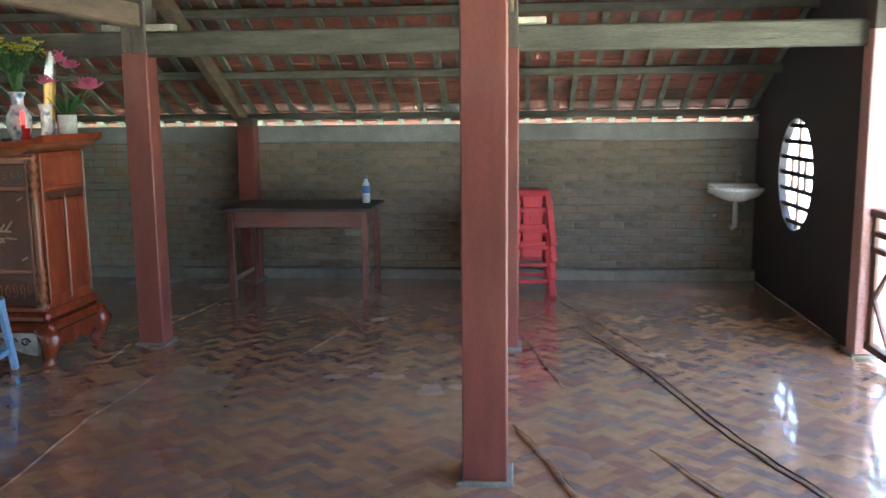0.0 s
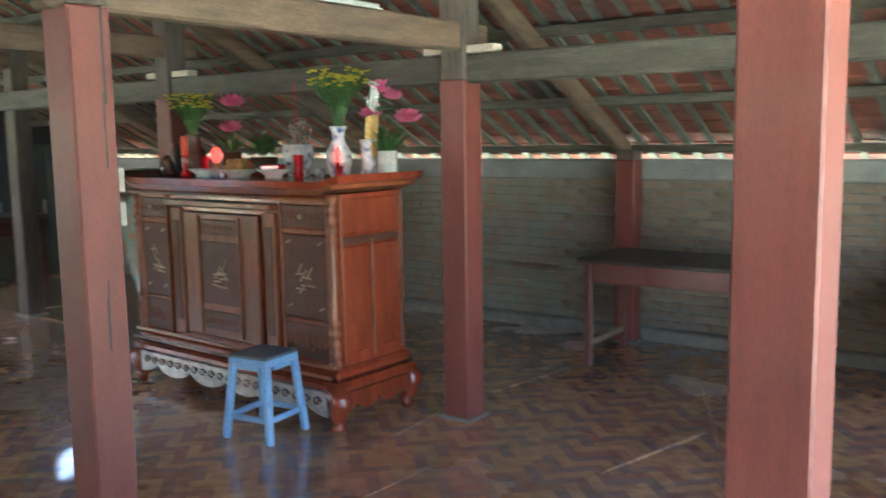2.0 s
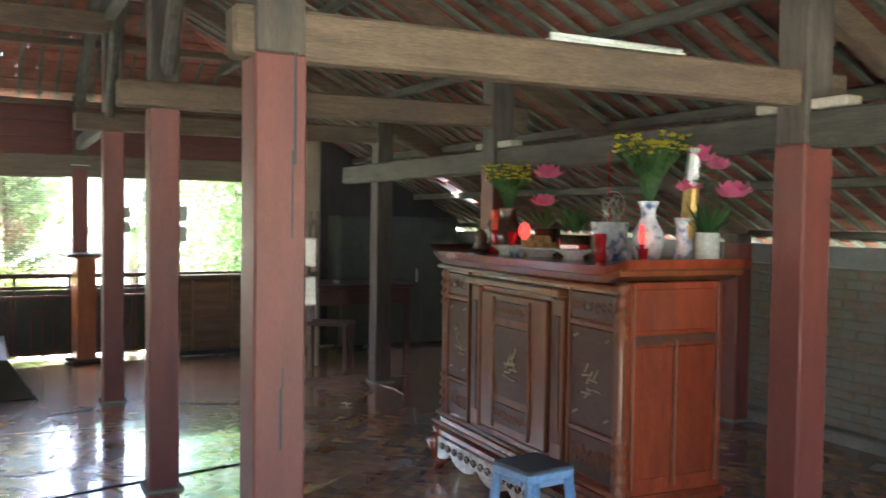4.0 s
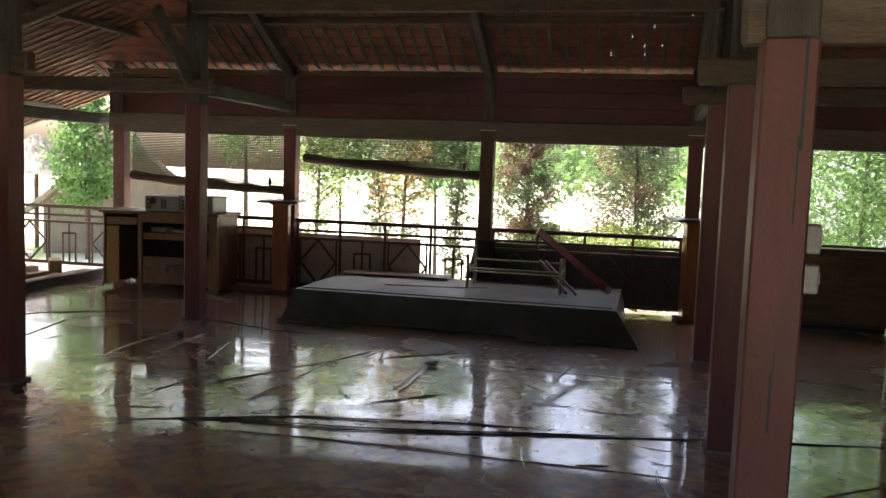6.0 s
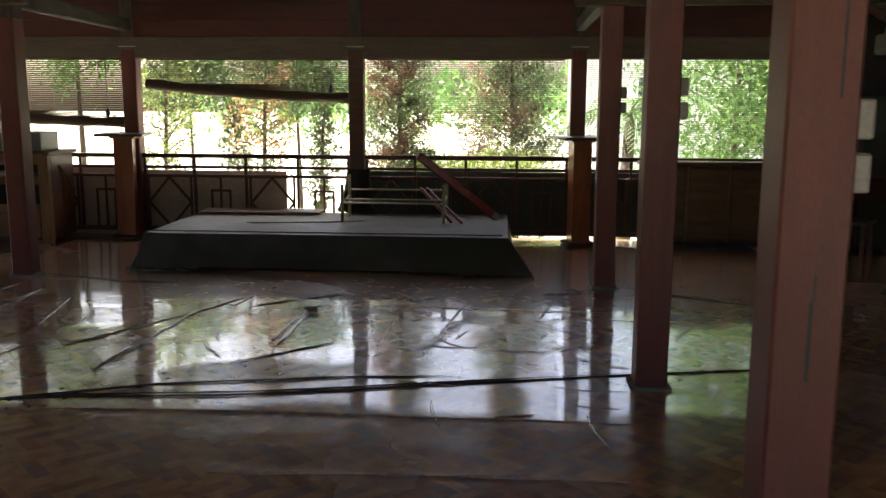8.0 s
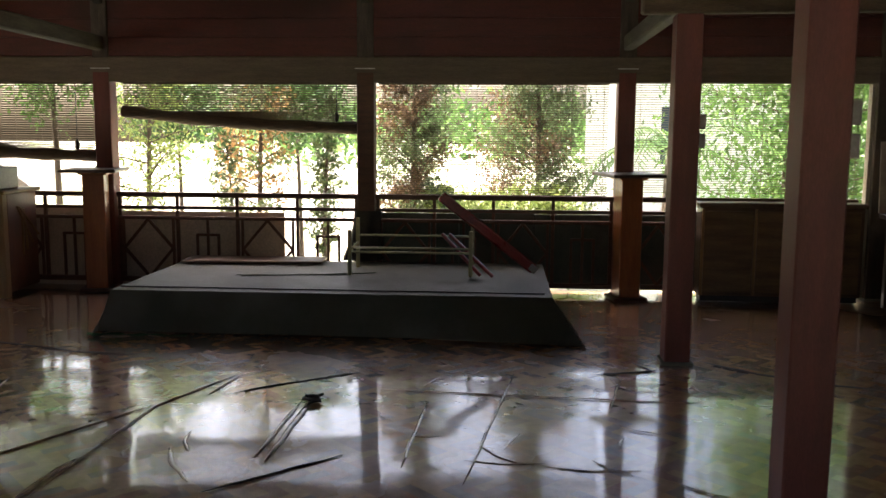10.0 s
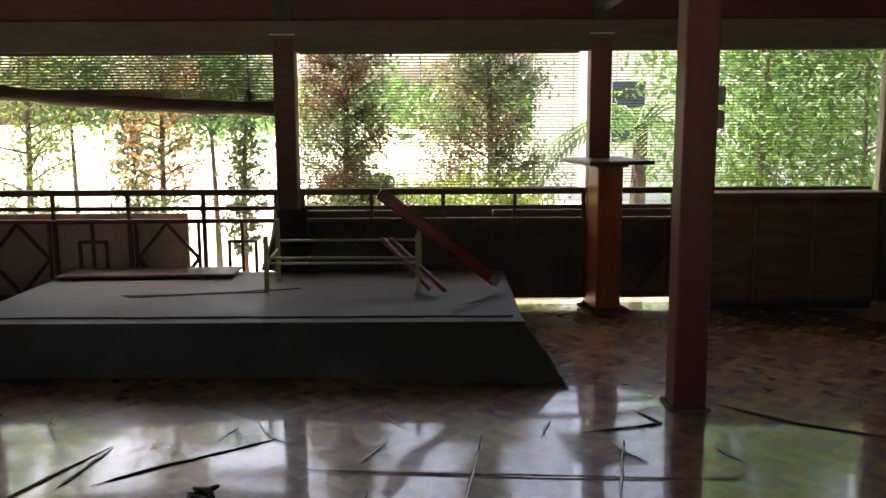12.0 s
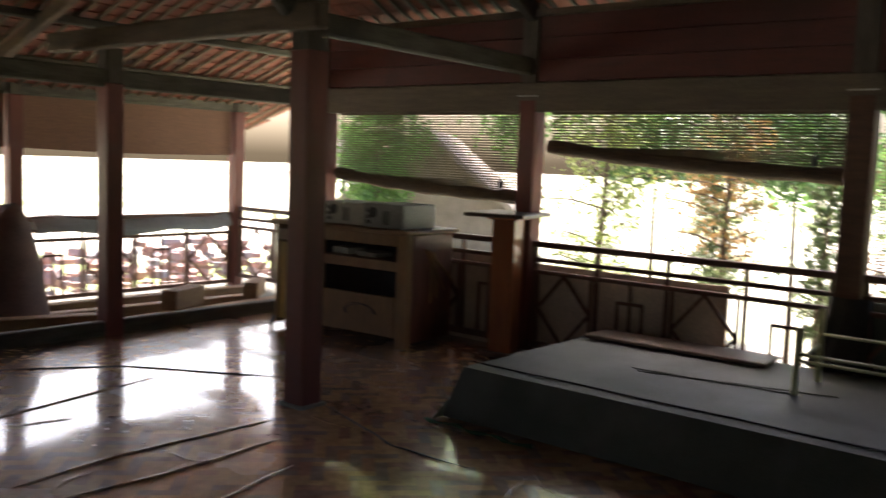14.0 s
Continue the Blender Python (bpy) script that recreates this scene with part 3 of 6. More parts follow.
solid("trim", block(RIM_X + 0.035, -4.3, 1.875, RIM_X + 0.075, 5.0, 2.105, 0.012), VALANCE, "grey-brown board along the head of the openings", "trim", "structure")
solid("wall_west", block(RIM_X - 0.05, 4.955, 0.0, RIM_X + 0.03, WALL_Y, 2.4, 0), WHITE_WALL, "cream plaster wall in the dim corner", "wall", "structure")
for y in (ROW_N, ROW_MID, ROW_S):
    s = bmesh.new()
    block(RIM_X - 0.09, y - 0.09, 1.995, RIM_X + 0.09, y + 0.09, 2.004, 0.002, s)
    solid("strap", s, WHITE_TAPE, "thin white strap tied round the post", "strap")


def blind(y0, y1, z_top, z_low, roll=None, label="brown stick blind let down over the opening", x=RIM_X - 0.07):
    """A roll blind of thin sticks; roll: heights of the sagging roll at both ends."""
    b = thing("roll_blind", label, "blind", pose(x, 0, 0), "stick blinds")
    s = bmesh.new()
    verts, faces = [], []

    def stick(za, zb, h=0.009, d=0.005):
        k = len(verts)
        for y, z in ((y0, za), (y1, zb)):
            verts.extend([(-d / 2, y, z - h / 2), (d / 2, y, z - h / 2), (d / 2, y, z + h / 2), (-d / 2, y, z + h / 2)])
        faces.extend(tuple(k + i for i in f) for f in ((0, 1, 5, 4), (1, 2, 6, 5), (2, 3, 7, 6), (3, 0, 4, 7), (0, 1, 2, 3), (4, 5, 6, 7)))

    lo = roll or (z_low, z_low)
    n = int((z_top - min(lo)) / 0.021)
    for i in range(n):
        f = i * 0.021
        za, zb = z_top - f + rnd(-0.001, 0.001), z_top - f + rnd(-0.001, 0.001)
        fa, fb = max(za, lo[0]), max(zb, lo[1])
        if za < lo[0] and zb < lo[1]:
            break
        stick(fa, fb, 0.006 if roll is None else 0.012)
    me = bpy.data.meshes.new("slat_curtain")
    me.from_pydata(verts, [], faces)
    me.materials.append(BLIND_WOOD)
    ob = new("slat_curtain", me)
    ob.parent = b
    ob["kind"] = "stuff"
    k = int((y1 - y0) / 0.26)
    for i in range(k + 1):
        y = y0 + 0.04 + (y1 - y0 - 0.08) * i / k
        za = lo[0] + (lo[1] - lo[0]) * i / k
        part("cord", tube([(0.005, y, z_top), (0.005, y, max(za, z_low))], 0.0022, 5), BLIND_WOOD, b)
    part("head_rail", block(-0.015, y0, z_top, 0.015, y1, z_top + 0.03, 0.004), ROLL_WOOD, b)
    if roll:
        pts, m = [], 16
        for i in range(m + 1):
            f = i / m
            pts.append((0.02, y0 + (y1 - y0) * f, roll[0] + (roll[1] - roll[0]) * f - 0.03 * math.sin(math.pi * f)))
        part("roll", tube(pts, [0.052 + 0.006 * math.sin(i * 1.7) for i in range(m + 1)], 12), ROLL_WOOD, b, "sagging rolled-up part of the blind", True)
        part("pull_cord", tube([(0.03, y1 - 0.2, z_top), (0.035, y1 - 0.2, roll[1] + 0.10)], 0.004, 6), DARK_WALL, b)
        part("cord_toggle", lathe([(0.004, 0), (0.02, 0.02), (0.024, 0.06), (0.006, 0.10)], 10), DARK_WALL, b, "dark cord toggle", True, pose(0.035, y1 - 0.2, roll[1] + 0.05))
    return b


blind(ROW_MID + 0.10, ROW_N - 0.14, 1.87, 0.80)
blind(ROW_N + 0.10, 4.92, 1.93, 0.88)
blind(2.98, 4.78, 1.95, 1.82, None, "dark stick blind let down over the east opening", EAST_X + 0.09)
blind(ROW_S + 0.14, ROW_MID - 0.08, 1.87, 1.4, (1.62, 1.475), "brown stick blind half rolled up, its roll sagging")
blind(-4.05, ROW_S - 0.10, 1.87, 1.3, (1.33, 1.21), "brown stick blind half rolled up, its roll hanging askew")


def railing(p0, p1, along="y", x=RIM_X, z0=0.0, label="brown wooden railing with geometric lattice", units=None):
    """A rail bay between two posts, with diamonds, squares and uprights between its lower rails."""
    L = p1 - p0
    r = thing("railing", label, "railing", pose(x, p0, z0) if along == "y" else pose(p0, x, z0, 0, 0, -90), "wooden railings")
    R = lambda nm, a, b, w=0.03, h=0.03: part(nm, bar((0, a[0], a[1]), (0, b[0], b[1]), w, h, 0.003), RAIL_WOOD, r)
    R("top_rail", (0, 0.86), (L, 0.86), 0.06, 0.045)
    R("mid_rail", (0, 0.74), (L, 0.74), 0.035, 0.032)
    R("lattice_rail", (0, 0.645), (L, 0.645), 0.04, 0.032)
    R("bottom_rail", (0, 0.07), (L, 0.07), 0.05, 0.045)
    n = max(2, round(L / 0.56))
    u = L / n
    for i in range(n + 1):
        y = min(max(i * u, 0.02), L - 0.02)
        R("upright", (y, 0.085), (y, 0.84), 0.03, 0.03)
    for i in range(n):
        a, b, c = i * u, (i + 1) * u, (i + 0.5) * u
        if i % 2 == 0:
            for s, t in (((c, 0.63), (a + 0.05, 0.36)), ((a + 0.05, 0.36), (c, 0.09)), ((c, 0.63), (b - 0.05, 0.36)), ((b - 0.05, 0.36), (c, 0.09))):
                R("diagonal", s, t, 0.024, 0.026)
            R("upright", (a + 0.045, 0.09), (a + 0.045, 0.63), 0.022, 0.024)
            R("upright", (b - 0.045, 0.09), (b - 0.045, 0.63), 0.022, 0.024)
        else:
            for y in (c - 0.1, c + 0.1):
                R("upright", (y, 0.09), (y, 0.50), 0.022, 0.024)
            R("cross_bar", (c - 0.1, 0.49), (c + 0.1, 0.49), 0.022, 0.024)
            R("upright", (c, 0.09), (c, 0.63), 0.022, 0.024)
    return r


railing(ROW_S + 0.08, ROW_MID - 0.08)
railing(ROW_MID + 0.08, ROW_N - 0.08)
railing(ROW_N + 0.08, 4.90)
railing(-4.08, ROW_S - 0.08)
railing(2.94, 4.82, "y", EAST_X + 0.05)
railing(ROW_MID + 0.08, ROW_N - 0.08, "y", EAST_X + 0.05)
for a, b in ((-10.23, -7.76), (-7.62, -5.07)):
    railing(a, b, "x", -6.5, -0.1)
railing(-6.42, -4.52, "y", -10.3, -0.03)
solid("board", block(RIM_X - 0.075, -1.78, -0.04, RIM_X - 0.05, -0.22, 0.70, 0.004), BEIGE_BOARD, "beige board leaning behind the railing", "board")
solid("board", block(RIM_X - 0.075, -4.0, -0.04, RIM_X - 0.05, -1.95, 0.72, 0.004), BEIGE_BOARD, "beige board standing behind the railing", "board")
for k, (y0, y1) in enumerate(((0.60, 1.40), (1.36, 2.12), (2.08, 2.84), (2.80, 3.7), (3.66, 4.94))):
    x = RIM_X - 0.062 - 0.03 * (k % 2)
    solid("board", block(x, y0, 0.065 + rnd(0, 0.01), x + 0.024, y1, 0.725 + rnd(-0.012, 0.012), 0.006), GREEN_BOARD, "dark green board fixed against the railing", "board", group="green boards")


# ---- pedestals with shelf boards ----
PED_WOOD = mat("varnished_orange_wood", (0.42, 0.14, 0.045), (0.28, 0.085, 0.03), rough=0.35, scale=5, stretch=(5, 5, 0.7), coat=0.3)
PED_TOP = mat("worn_brown_board", (0.16, 0.10, 0.07), (0.11, 0.07, 0.05), rough=0.5, coat=0.2)


def pedestal(x, y, turn):
    p = thing("pedestal", "varnished orange-brown wooden pedestal with a flat board top", "pedestal", pose(x, y, 0, 0, 0, turn), "pedestals by the railing")
    part("shaft", block(-0.095, -0.095, 0.02, 0.095, 0.095, 1.075, 0.006), PED_WOOD, p)
    part("foot", block(-0.15, -0.15, 0, 0.15, 0.15, 0.03, 0.008), RAIL_WOOD, p)
    part("neck", block(-0.125, -0.125, 1.05, 0.125, 0.125, 1.075, 0.006), PED_WOOD, p)
    part("top_board", block(-0.30, -0.24, 1.075, 0.30, 0.24, 1.105, 0.008), PED_TOP, p, "dull worn top board")
    return p


pedestal(RIM_X + 0.23, ROW_N + 0.02, 12)
pedestal(RIM_X + 0.23, ROW_S - 0.02, 12)

# ---- stage covered with cloth ----
DARK = mat("black_plastic", (0.02, 0.02, 0.022), (0.014, 0.014, 0.015), rough=0.45, bump=0.05)
CLOTH = mat("grey_green_cloth", (0.078, 0.088, 0.063), (0.052, 0.06, 0.043), rough=0.55, scale=2.5, fine=160, bump=0.25, stain=(0.13, 0.135, 0.12), stain_at=0.6)
GREEN_EDGE = mat("green_cloth_hem", (0.03, 0.10, 0.045), (0.02, 0.06, 0.03), rough=0.9)


def stage():
    s = thing("stage", "low stage platform covered with a creased grey-green cloth", "stage", pose(0, 0, 0))
    x0, x1, y0, y1, h = -9.38, -7.755, -1.06, 2.15, 0.285
    part("platform", block(x0 + 0.02, y0 + 0.03, 0, x1 - 0.03, y1 - 0.03, h - 0.012, 0.01), OLD_WOOD, s)

    def top(u, v):
        x, y = x0 + (x1 - x0) * u, y0 + (y1 - y0) * v
        z = h + 0.004 * noise.noise((x * 3, y * 3, 0)) + 0.007 * max(0, noise.noise((x * 1.2 + y * 0.7, y * 4.0 - x * 2.0, 5)))
        return (x, y, z)

    part("cloth_top", sheet(0, 0, 60, 110, top), CLOTH, s, smooth=True)

    def skirt(side):
        def fn(u, v):
            # u along the edge, v down to the floor
            if side == 0:
                y = y0 + (y1 - y0) * u
                x = x1 + (0.10 + 0.16 * u ** 4) * v + 0.02 * v * noise.noise((y * 2.2, v, 1))
                yy = y + (0.20 * (u - 0.93) / 0.07 * v if u > 0.93 else (-0.06 * (0.05 - u) / 0.05 * v if u < 0.05 else 0))
                return (x, yy, h * (1 - v) + 0.004)
            x = x0 + (x1 - x0) * u
            k = max(0, (u - 0.8) / 0.2)
            e = (0.06 + 0.16 * k if side == 2 else 0.06) * v
            y = (y1 + e) if side == 2 else (y0 - e)
            xx = x + (0.0 if u < 0.98 else (0.30 if side == 2 else 0.20) * v * v)
            return (xx, y + 0.012 * v * noise.noise((x * 3, v, 9)), h * (1 - v) + 0.004)
        return fn

    part("skirt", sheet(0, 0, 90, 8, skirt(0)), CLOTH, s, smooth=True)
    part("skirt", sheet(0, 0, 40, 6, skirt(1)), CLOTH, s, smooth=True)
    part("skirt", sheet(0, 0, 40, 6, skirt(2)), CLOTH, s, smooth=True)
    pts = [(x1 + 0.24 + 0.02 * math.sin(i * 1.3), y0 - 0.07 + 0.055 * i, 0.015) for i in range(14)]
    part("hem", tube(pts, [0.012 + 0.006 * math.sin(i * 2.1) for i in range(14)], 8, flat=0.7), GREEN_EDGE, s, "gathered green hem", True)
    # raised seams across the top
    for (xa, ya), (xb, yb) in (((-7.90, y0 + 0.02), (-7.88, y1 - 0.05)), ((-8.45, -0.3), (-8.72, 0.75)), ((-8.5, -0.35), (-8.6, 0.55))):
        pts = [(xa + (xb - xa) * i / 12 + 0.008 * math.sin(i * 1.9), ya + (yb - ya) * i / 12, h + 0.007) for i in range(13)]
        part("crease", tube(pts, 0.011 if xa > -8.0 else 0.008, 6, flat=0.5), DARK if xa > -8.0 else CLOTH, s, "dark seam in the cloth" if xa > -8.0 else "")
    return s


stage()
solid("mat_board", block(-0.16, -0.62, 0, 0.16, 0.62, 0.022, 0.006), mat("brown_panel", (0.24, 0.17, 0.13), (0.16, 0.11, 0.085), rough=0.45), "flat brown panel lying on the stage", "panel", m=pose(-9.24, -0.40, 0.299, 0, 0, 2))

# ---- pale metal frame on the stage ----
PALE_METAL = mat("pale_yellow_painted_metal", (0.50, 0.50, 0.27), (0.40, 0.40, 0.22), rough=0.4)
fr = thing("display_stand", "low pale yellow metal stand frame on the stage", "frame", pose(-8.80, 1.05, 0.291))
for sx in (-0.21, 0.21):
    for sy in (-0.49, 0.49):
        part("leg", block(sx - 0.015, sy - 0.015, 0, sx + 0.015, sy + 0.015, 0.37 if sx > 0 else 0.43, 0.004), PALE_METAL, fr)
    for z in ((0.19, 0.225) if sx > 0 else (0.28,)):
        part("rail", tube([(sx, -0.49, z), (sx, 0.49, z)], 0.009, 8), PALE_METAL, fr, smooth=True)
for sy in (-0.49, 0.49):
    part("rail", tube([(-0.21, sy, 0.22), (0.21, sy, 0.19)], 0.010, 8), PALE_METAL, fr, smooth=True)

# ---- red wooden board leaning on the railing ----
RED_WOOD = mat("dark_red_lacquer", (0.30, 0.035, 0.035), (0.20, 0.025, 0.025), rough=0.3, coat=0.4)
rb = thing("red_plank", "dark red lacquered plank leaning with its foot on the stage", "plank", pose(0, 0, 0))
part("plank", bar((-8.40, 1.31, 0.955), (-8.56, 2.045, 0.365), 0.05, 0.08, 0.012), RED_WOOD, rb)
part("strut", bar((-8.75, 1.30, 0.62), (-8.55, 1.62, 0.31), 0.022, 0.03, 0.006), RED_WOOD, rb)
part("strut", bar((-8.72, 1.36, 0.62), (-8.50, 1.72, 0.31), 0.022, 0.03, 0.006), RED_WOOD, rb)
part("metal_tip", bar((-8.552, 2.005, 0.397), (-8.563, 2.058, 0.355), 0.054, 0.06, 0.004), METAL, rb, "bright metal tip")

# ---- desk with computer cases ----
DESK_WOOD = mat("yellow_brown_plywood", (0.34, 0.20, 0.085), (0.23, 0.135, 0.06), rough=0.5, scale=4, stretch=(1, 4, 1), stain=(0.22, 0.13, 0.07), stain_at=0.64)
DESK_SIDE = mat("carved_red_brown_panel", (0.20, 0.08, 0.045), (0.13, 0.055, 0.033), rough=0.45, scale=5, stretch=(4, 4, 0.8))
GREY_STEEL = mat("grey_computer_steel", (0.32, 0.34, 0.33), (0.25, 0.27, 0.26), rough=0.45, bump=0.05)
BEIGE_PLASTIC = mat("beige_plastic", (0.55, 0.54, 0.47), (0.46, 0.45, 0.40), rough=0.45, bump=0.05)


def desk():
    d = thing("desk", "yellow-brown wooden counter desk with open shelves and a carved side", "desk", pose(-8.80, -2.45, 0, 0, 0, 4))
    W, D, H = 1.42, 0.62, 0.93       # runs to -y and -x from its front corner
    part("top", block(-D - 0.03, -W - 0.04, H - 0.035, 0.05, 0.04, H, 0.008), DESK_WOOD, d, "dark worn top")
    part("side_panel", block(-D, -0.03, 0.04, -0.08, 0, H - 0.037, 0.004), DESK_SIDE, d, "dark red side panel with carved strips")
    part("side_panel", block(-D, -W, 0.04, 0, -W + 0.03, H - 0.037, 0.004), DESK_WOOD, d)
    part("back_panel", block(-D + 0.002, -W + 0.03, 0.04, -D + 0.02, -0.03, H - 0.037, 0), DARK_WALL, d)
    part("front_stile", block(-0.08, -0.10, 0.0, 0.0, 0.0, H - 0.037, 0.005), DESK_WOOD, d, "yellow front post")
    part("front_stile", block(-0.03, -0.98, 0.0, 0.0, -0.93, H - 0.037, 0.004), DESK_WOOD, d)
    part("shelf", block(-D + 0.02, -0.93, 0.60, -0.02, -0.10, 0.68, 0.004), DESK_WOOD, d)
    part("door", block(-0.03, -0.92, 0.08, -0.005, -0.11, 0.40, 0.004), DESK_WOOD, d, "low yellow front with a scrawled drawing")
    part("door", block(-0.03, -W + 0.04, 0.08, -0.005, -1.22, 0.74, 0.004), mat("yellow_board", (0.50, 0.33, 0.07), (0.42, 0.27, 0.06), rough=0.6), d, "plain yellow door")
    part("drawer", block(-0.03, -W + 0.04, 0.76, -0.003, -0.99, 0.85, 0.004), DESK_WOOD, d)
    part("apron", block(-0.03, -0.93, 0.80, 0, -0.10, H - 0.037, 0.004), DESK_WOOD, d)
    for a, b in ((0.22, 0.45), (0.45, 0.22), (0.30, 0.60), (0.52, 0.32)):
        part("carved_strip", bar((-0.15 - a * 0.4, 0.006, 0.80 - a * 0.1), (-0.15 - b * 0.8, 0.006, 0.25 + b * 0.4), 0.025, 0.014, 0.004), DESK_WOOD, d)
    for z, r in ((0.24, 0.05), (0.25, 0.03)):
        pts = [(0.002, -0.5 + 0.16 * math.cos(t * 0.5) + r, z + 0.07 * math.sin(t * 0.5)) for t in range(8)]
        part("chalk_line", tube(pts, 0.006, 5, flat=0.4), DARK_WALL, d)
    return d


desk()


def pc_case(x, y, z, turn, front, w=0.19, d=0.42, h=0.40):
    p = thing("computer_case", "grey steel computer case lying on its side on the desk", "computer", pose(x, y, z, 0, 0, turn), "computer cases")
    part("shell", block(-d, 0, 0, 0, h, w, 0.006), GREY_STEEL, p)
    part("front_plate", block(0, 0.003, 0.003, 0.008, h - 0.003, w - 0.003, 0.003), front, p, "face with ports and grilles")
    for k in range(4):
        part("slot", block(0.008, 0.20 + k * 0.018, 0.03, 0.011, 0.21 + k * 0.018, 0.14, 0.001), DARK, p)
    part("fan_grille", lathe([(0.042, 0), (0.042, 0.004), (0.034, 0.006), (0.030, 0.003)], 16), DARK, p, "", True, pose(0.007, 0.10, 0.12, 0, 90, 0))
    for y0, z0 in ((0.03, 0.12), (0.03, 0.07), (0.06, 0.07), (0.06, 0.03), (0.03, 0.03)):
        part("port", block(0.008, y0, z0, 0.012, y0 + 0.022, z0 + 0.028, 0.002), DARK, p)
    return p


pc_case(-8.80, -2.92, 0.933, 4, GREY_STEEL)
pc_case(-8.81, -3.38, 0.933, 5, BEIGE_PLASTIC, 0.18, 0.40, 0.42)
for y in (-2.9, -3.02, -3.2, -3.3):
    solid("paper_box", block(-0.1, -0.05, 0, 0.1, 0.05, rnd(0.03, 0.07), 0.003), BEIGE_PLASTIC, "small pale box on the desk shelf", "box", m=pose(-8.98, y, 0.682, 0, 0, rnd(-8, 8)), group="boxes on the shelf")
# short stand leg sticking out over the floor
solid("tripod_leg", tube([(-9.0, -4.02, 0.22), (-8.62, -3.82, 0.035)], 0.016, 8), DARK, "black folded stand leg resting on the floor", "stand")

# ---- low cabinet by the north-west corner ----
CAB_WOOD = mat("dark_brown_cabinet", (0.17, 0.10, 0.055), (0.10, 0.06, 0.035), rough=0.5, scale=4, stretch=(4, 0.7, 4), coat=0.15)
CAB_PANEL = mat("brown_grained_panel", (0.26, 0.16, 0.075), (0.13, 0.075, 0.04), rough=0.5, scale=3, stretch=(3, 0.6, 5))
cb = thing("cabinet", "low dark brown wooden cabinet with grained panel doors", "cabinet", pose(-9.40, 4.18, 0, 0, 0, 0))
part("body", block(-0.08, -0.68, 0.05, 0.12, 0.69, 0.82, 0.006), CAB_WOOD, cb)
part("top", block(-0.09, -0.70, 0.822, 0.15, 0.71, 0.86, 0.006), CAB_WOOD, cb)
part("plinth", block(-0.07, -0.66, 0, 0.10, 0.67, 0.05, 0.003), DARK_WALL, cb)
for a, b in ((-0.65, -0.24), (-0.20, 0.18), (0.22, 0.66)):
    part("door", block(0.12, a, 0.08, 0.134, b, 0.79, 0.005), CAB_PANEL, cb)
for y in (-0.665, -0.22, 0.20):
    part("stile", block(0.12, y - 0.012, 0.06, 0.142, y + 0.012, 0.81, 0.003), DESK_WOOD, cb)

# ---- altar cabinet ----
ALTAR = mat("glossy_red_brown_hardwood", (0.30, 0.062, 0.024), (0.18, 0.038, 0.017), rough=0.22, scale=3, stretch=(5, 5, 0.8), fine=50, bump=0.06, coat=0.5)
ALTAR_DARK = mat("dark_carved_hardwood", (0.115, 0.036, 0.017), (0.065, 0.022, 0.012), rough=0.48, scale=14, fine=90, bump=0.35, coat=0.08)
ALTAR_EDGE = mat("worn_golden_brown_frame", (0.28, 0.088, 0.032), (0.165, 0.052, 0.02), rough=0.34, scale=4, stretch=(5, 5, 0.8), coat=0.2)
# pale base colour paints in the gloss highlight on the front apron
APRON_HIGHLIGHT = mat("apron_painted_highlight", (0.62, 0.60, 0.56), (0.42, 0.38, 0.34), rough=0.28, scale=9, fine=80, bump=0.15, coat=0.4)
GILT = mat("pale_inlay", (0.40, 0.29, 0.18), (0.28, 0.20, 0.12), rough=0.35, bump=0.05)


def apron(width, depth, wave, thick):
    """A carved apron board with a scalloped lower edge, in the xz plane."""
    t = bmesh.new()
    n = 40
    fr, bk = [], []
    for side, lst in ((0, fr), (thick, bk)):
        for i in range(n + 1):
            f = i / n
            x = -width / 2 + width * f
            low = -depth * (0.55 + 0.45 * abs(math.cos(f * math.pi * wave)) ** 0.6)
            lst.append((t.verts.new((x, side, low)), t.verts.new((x, side, 0))))
    for i in range(n):
        for lst in (fr, bk):
            t.faces.new((lst[i][0], lst[i + 1][0], lst[i + 1][1], lst[i][1]))
        for k in (0, 1):
            t.faces.new((fr[i][k], fr[i + 1][k], bk[i + 1][k], bk[i][k]))
    for i in (0, n):
        t.faces.new((fr[i][0], fr[i][1], bk[i][1], bk[i][0]))
    return t


def strokes(parent, cx, cz, size, y, seed, name="carved_character"):
    """A carved sign: a few raised strokes."""
    r = random.Random(seed)
    t = bmesh.new()
    for k in range(9):
        a = r.choice((0, 0, math.pi / 2, 0.9, -0.9)) + r.uniform(-0.15, 0.15)
        x, z, L = cx + r.uniform(-0.26, 0.26) * size, cz + r.uniform(-0.36, 0.36) * size, size * r.uniform(0.10, 0.22)
        dx, dz = math.cos(a) * L, math.sin(a) * L
        bar((x - dx, y, z - dz), (x + dx, y, z + dz), 0.008, 0.011, 0.003, t)
    ob = part(name, t, GILT, parent, "pale carved sign on the panel")
    ob["kind"] = "stuff"
    return ob


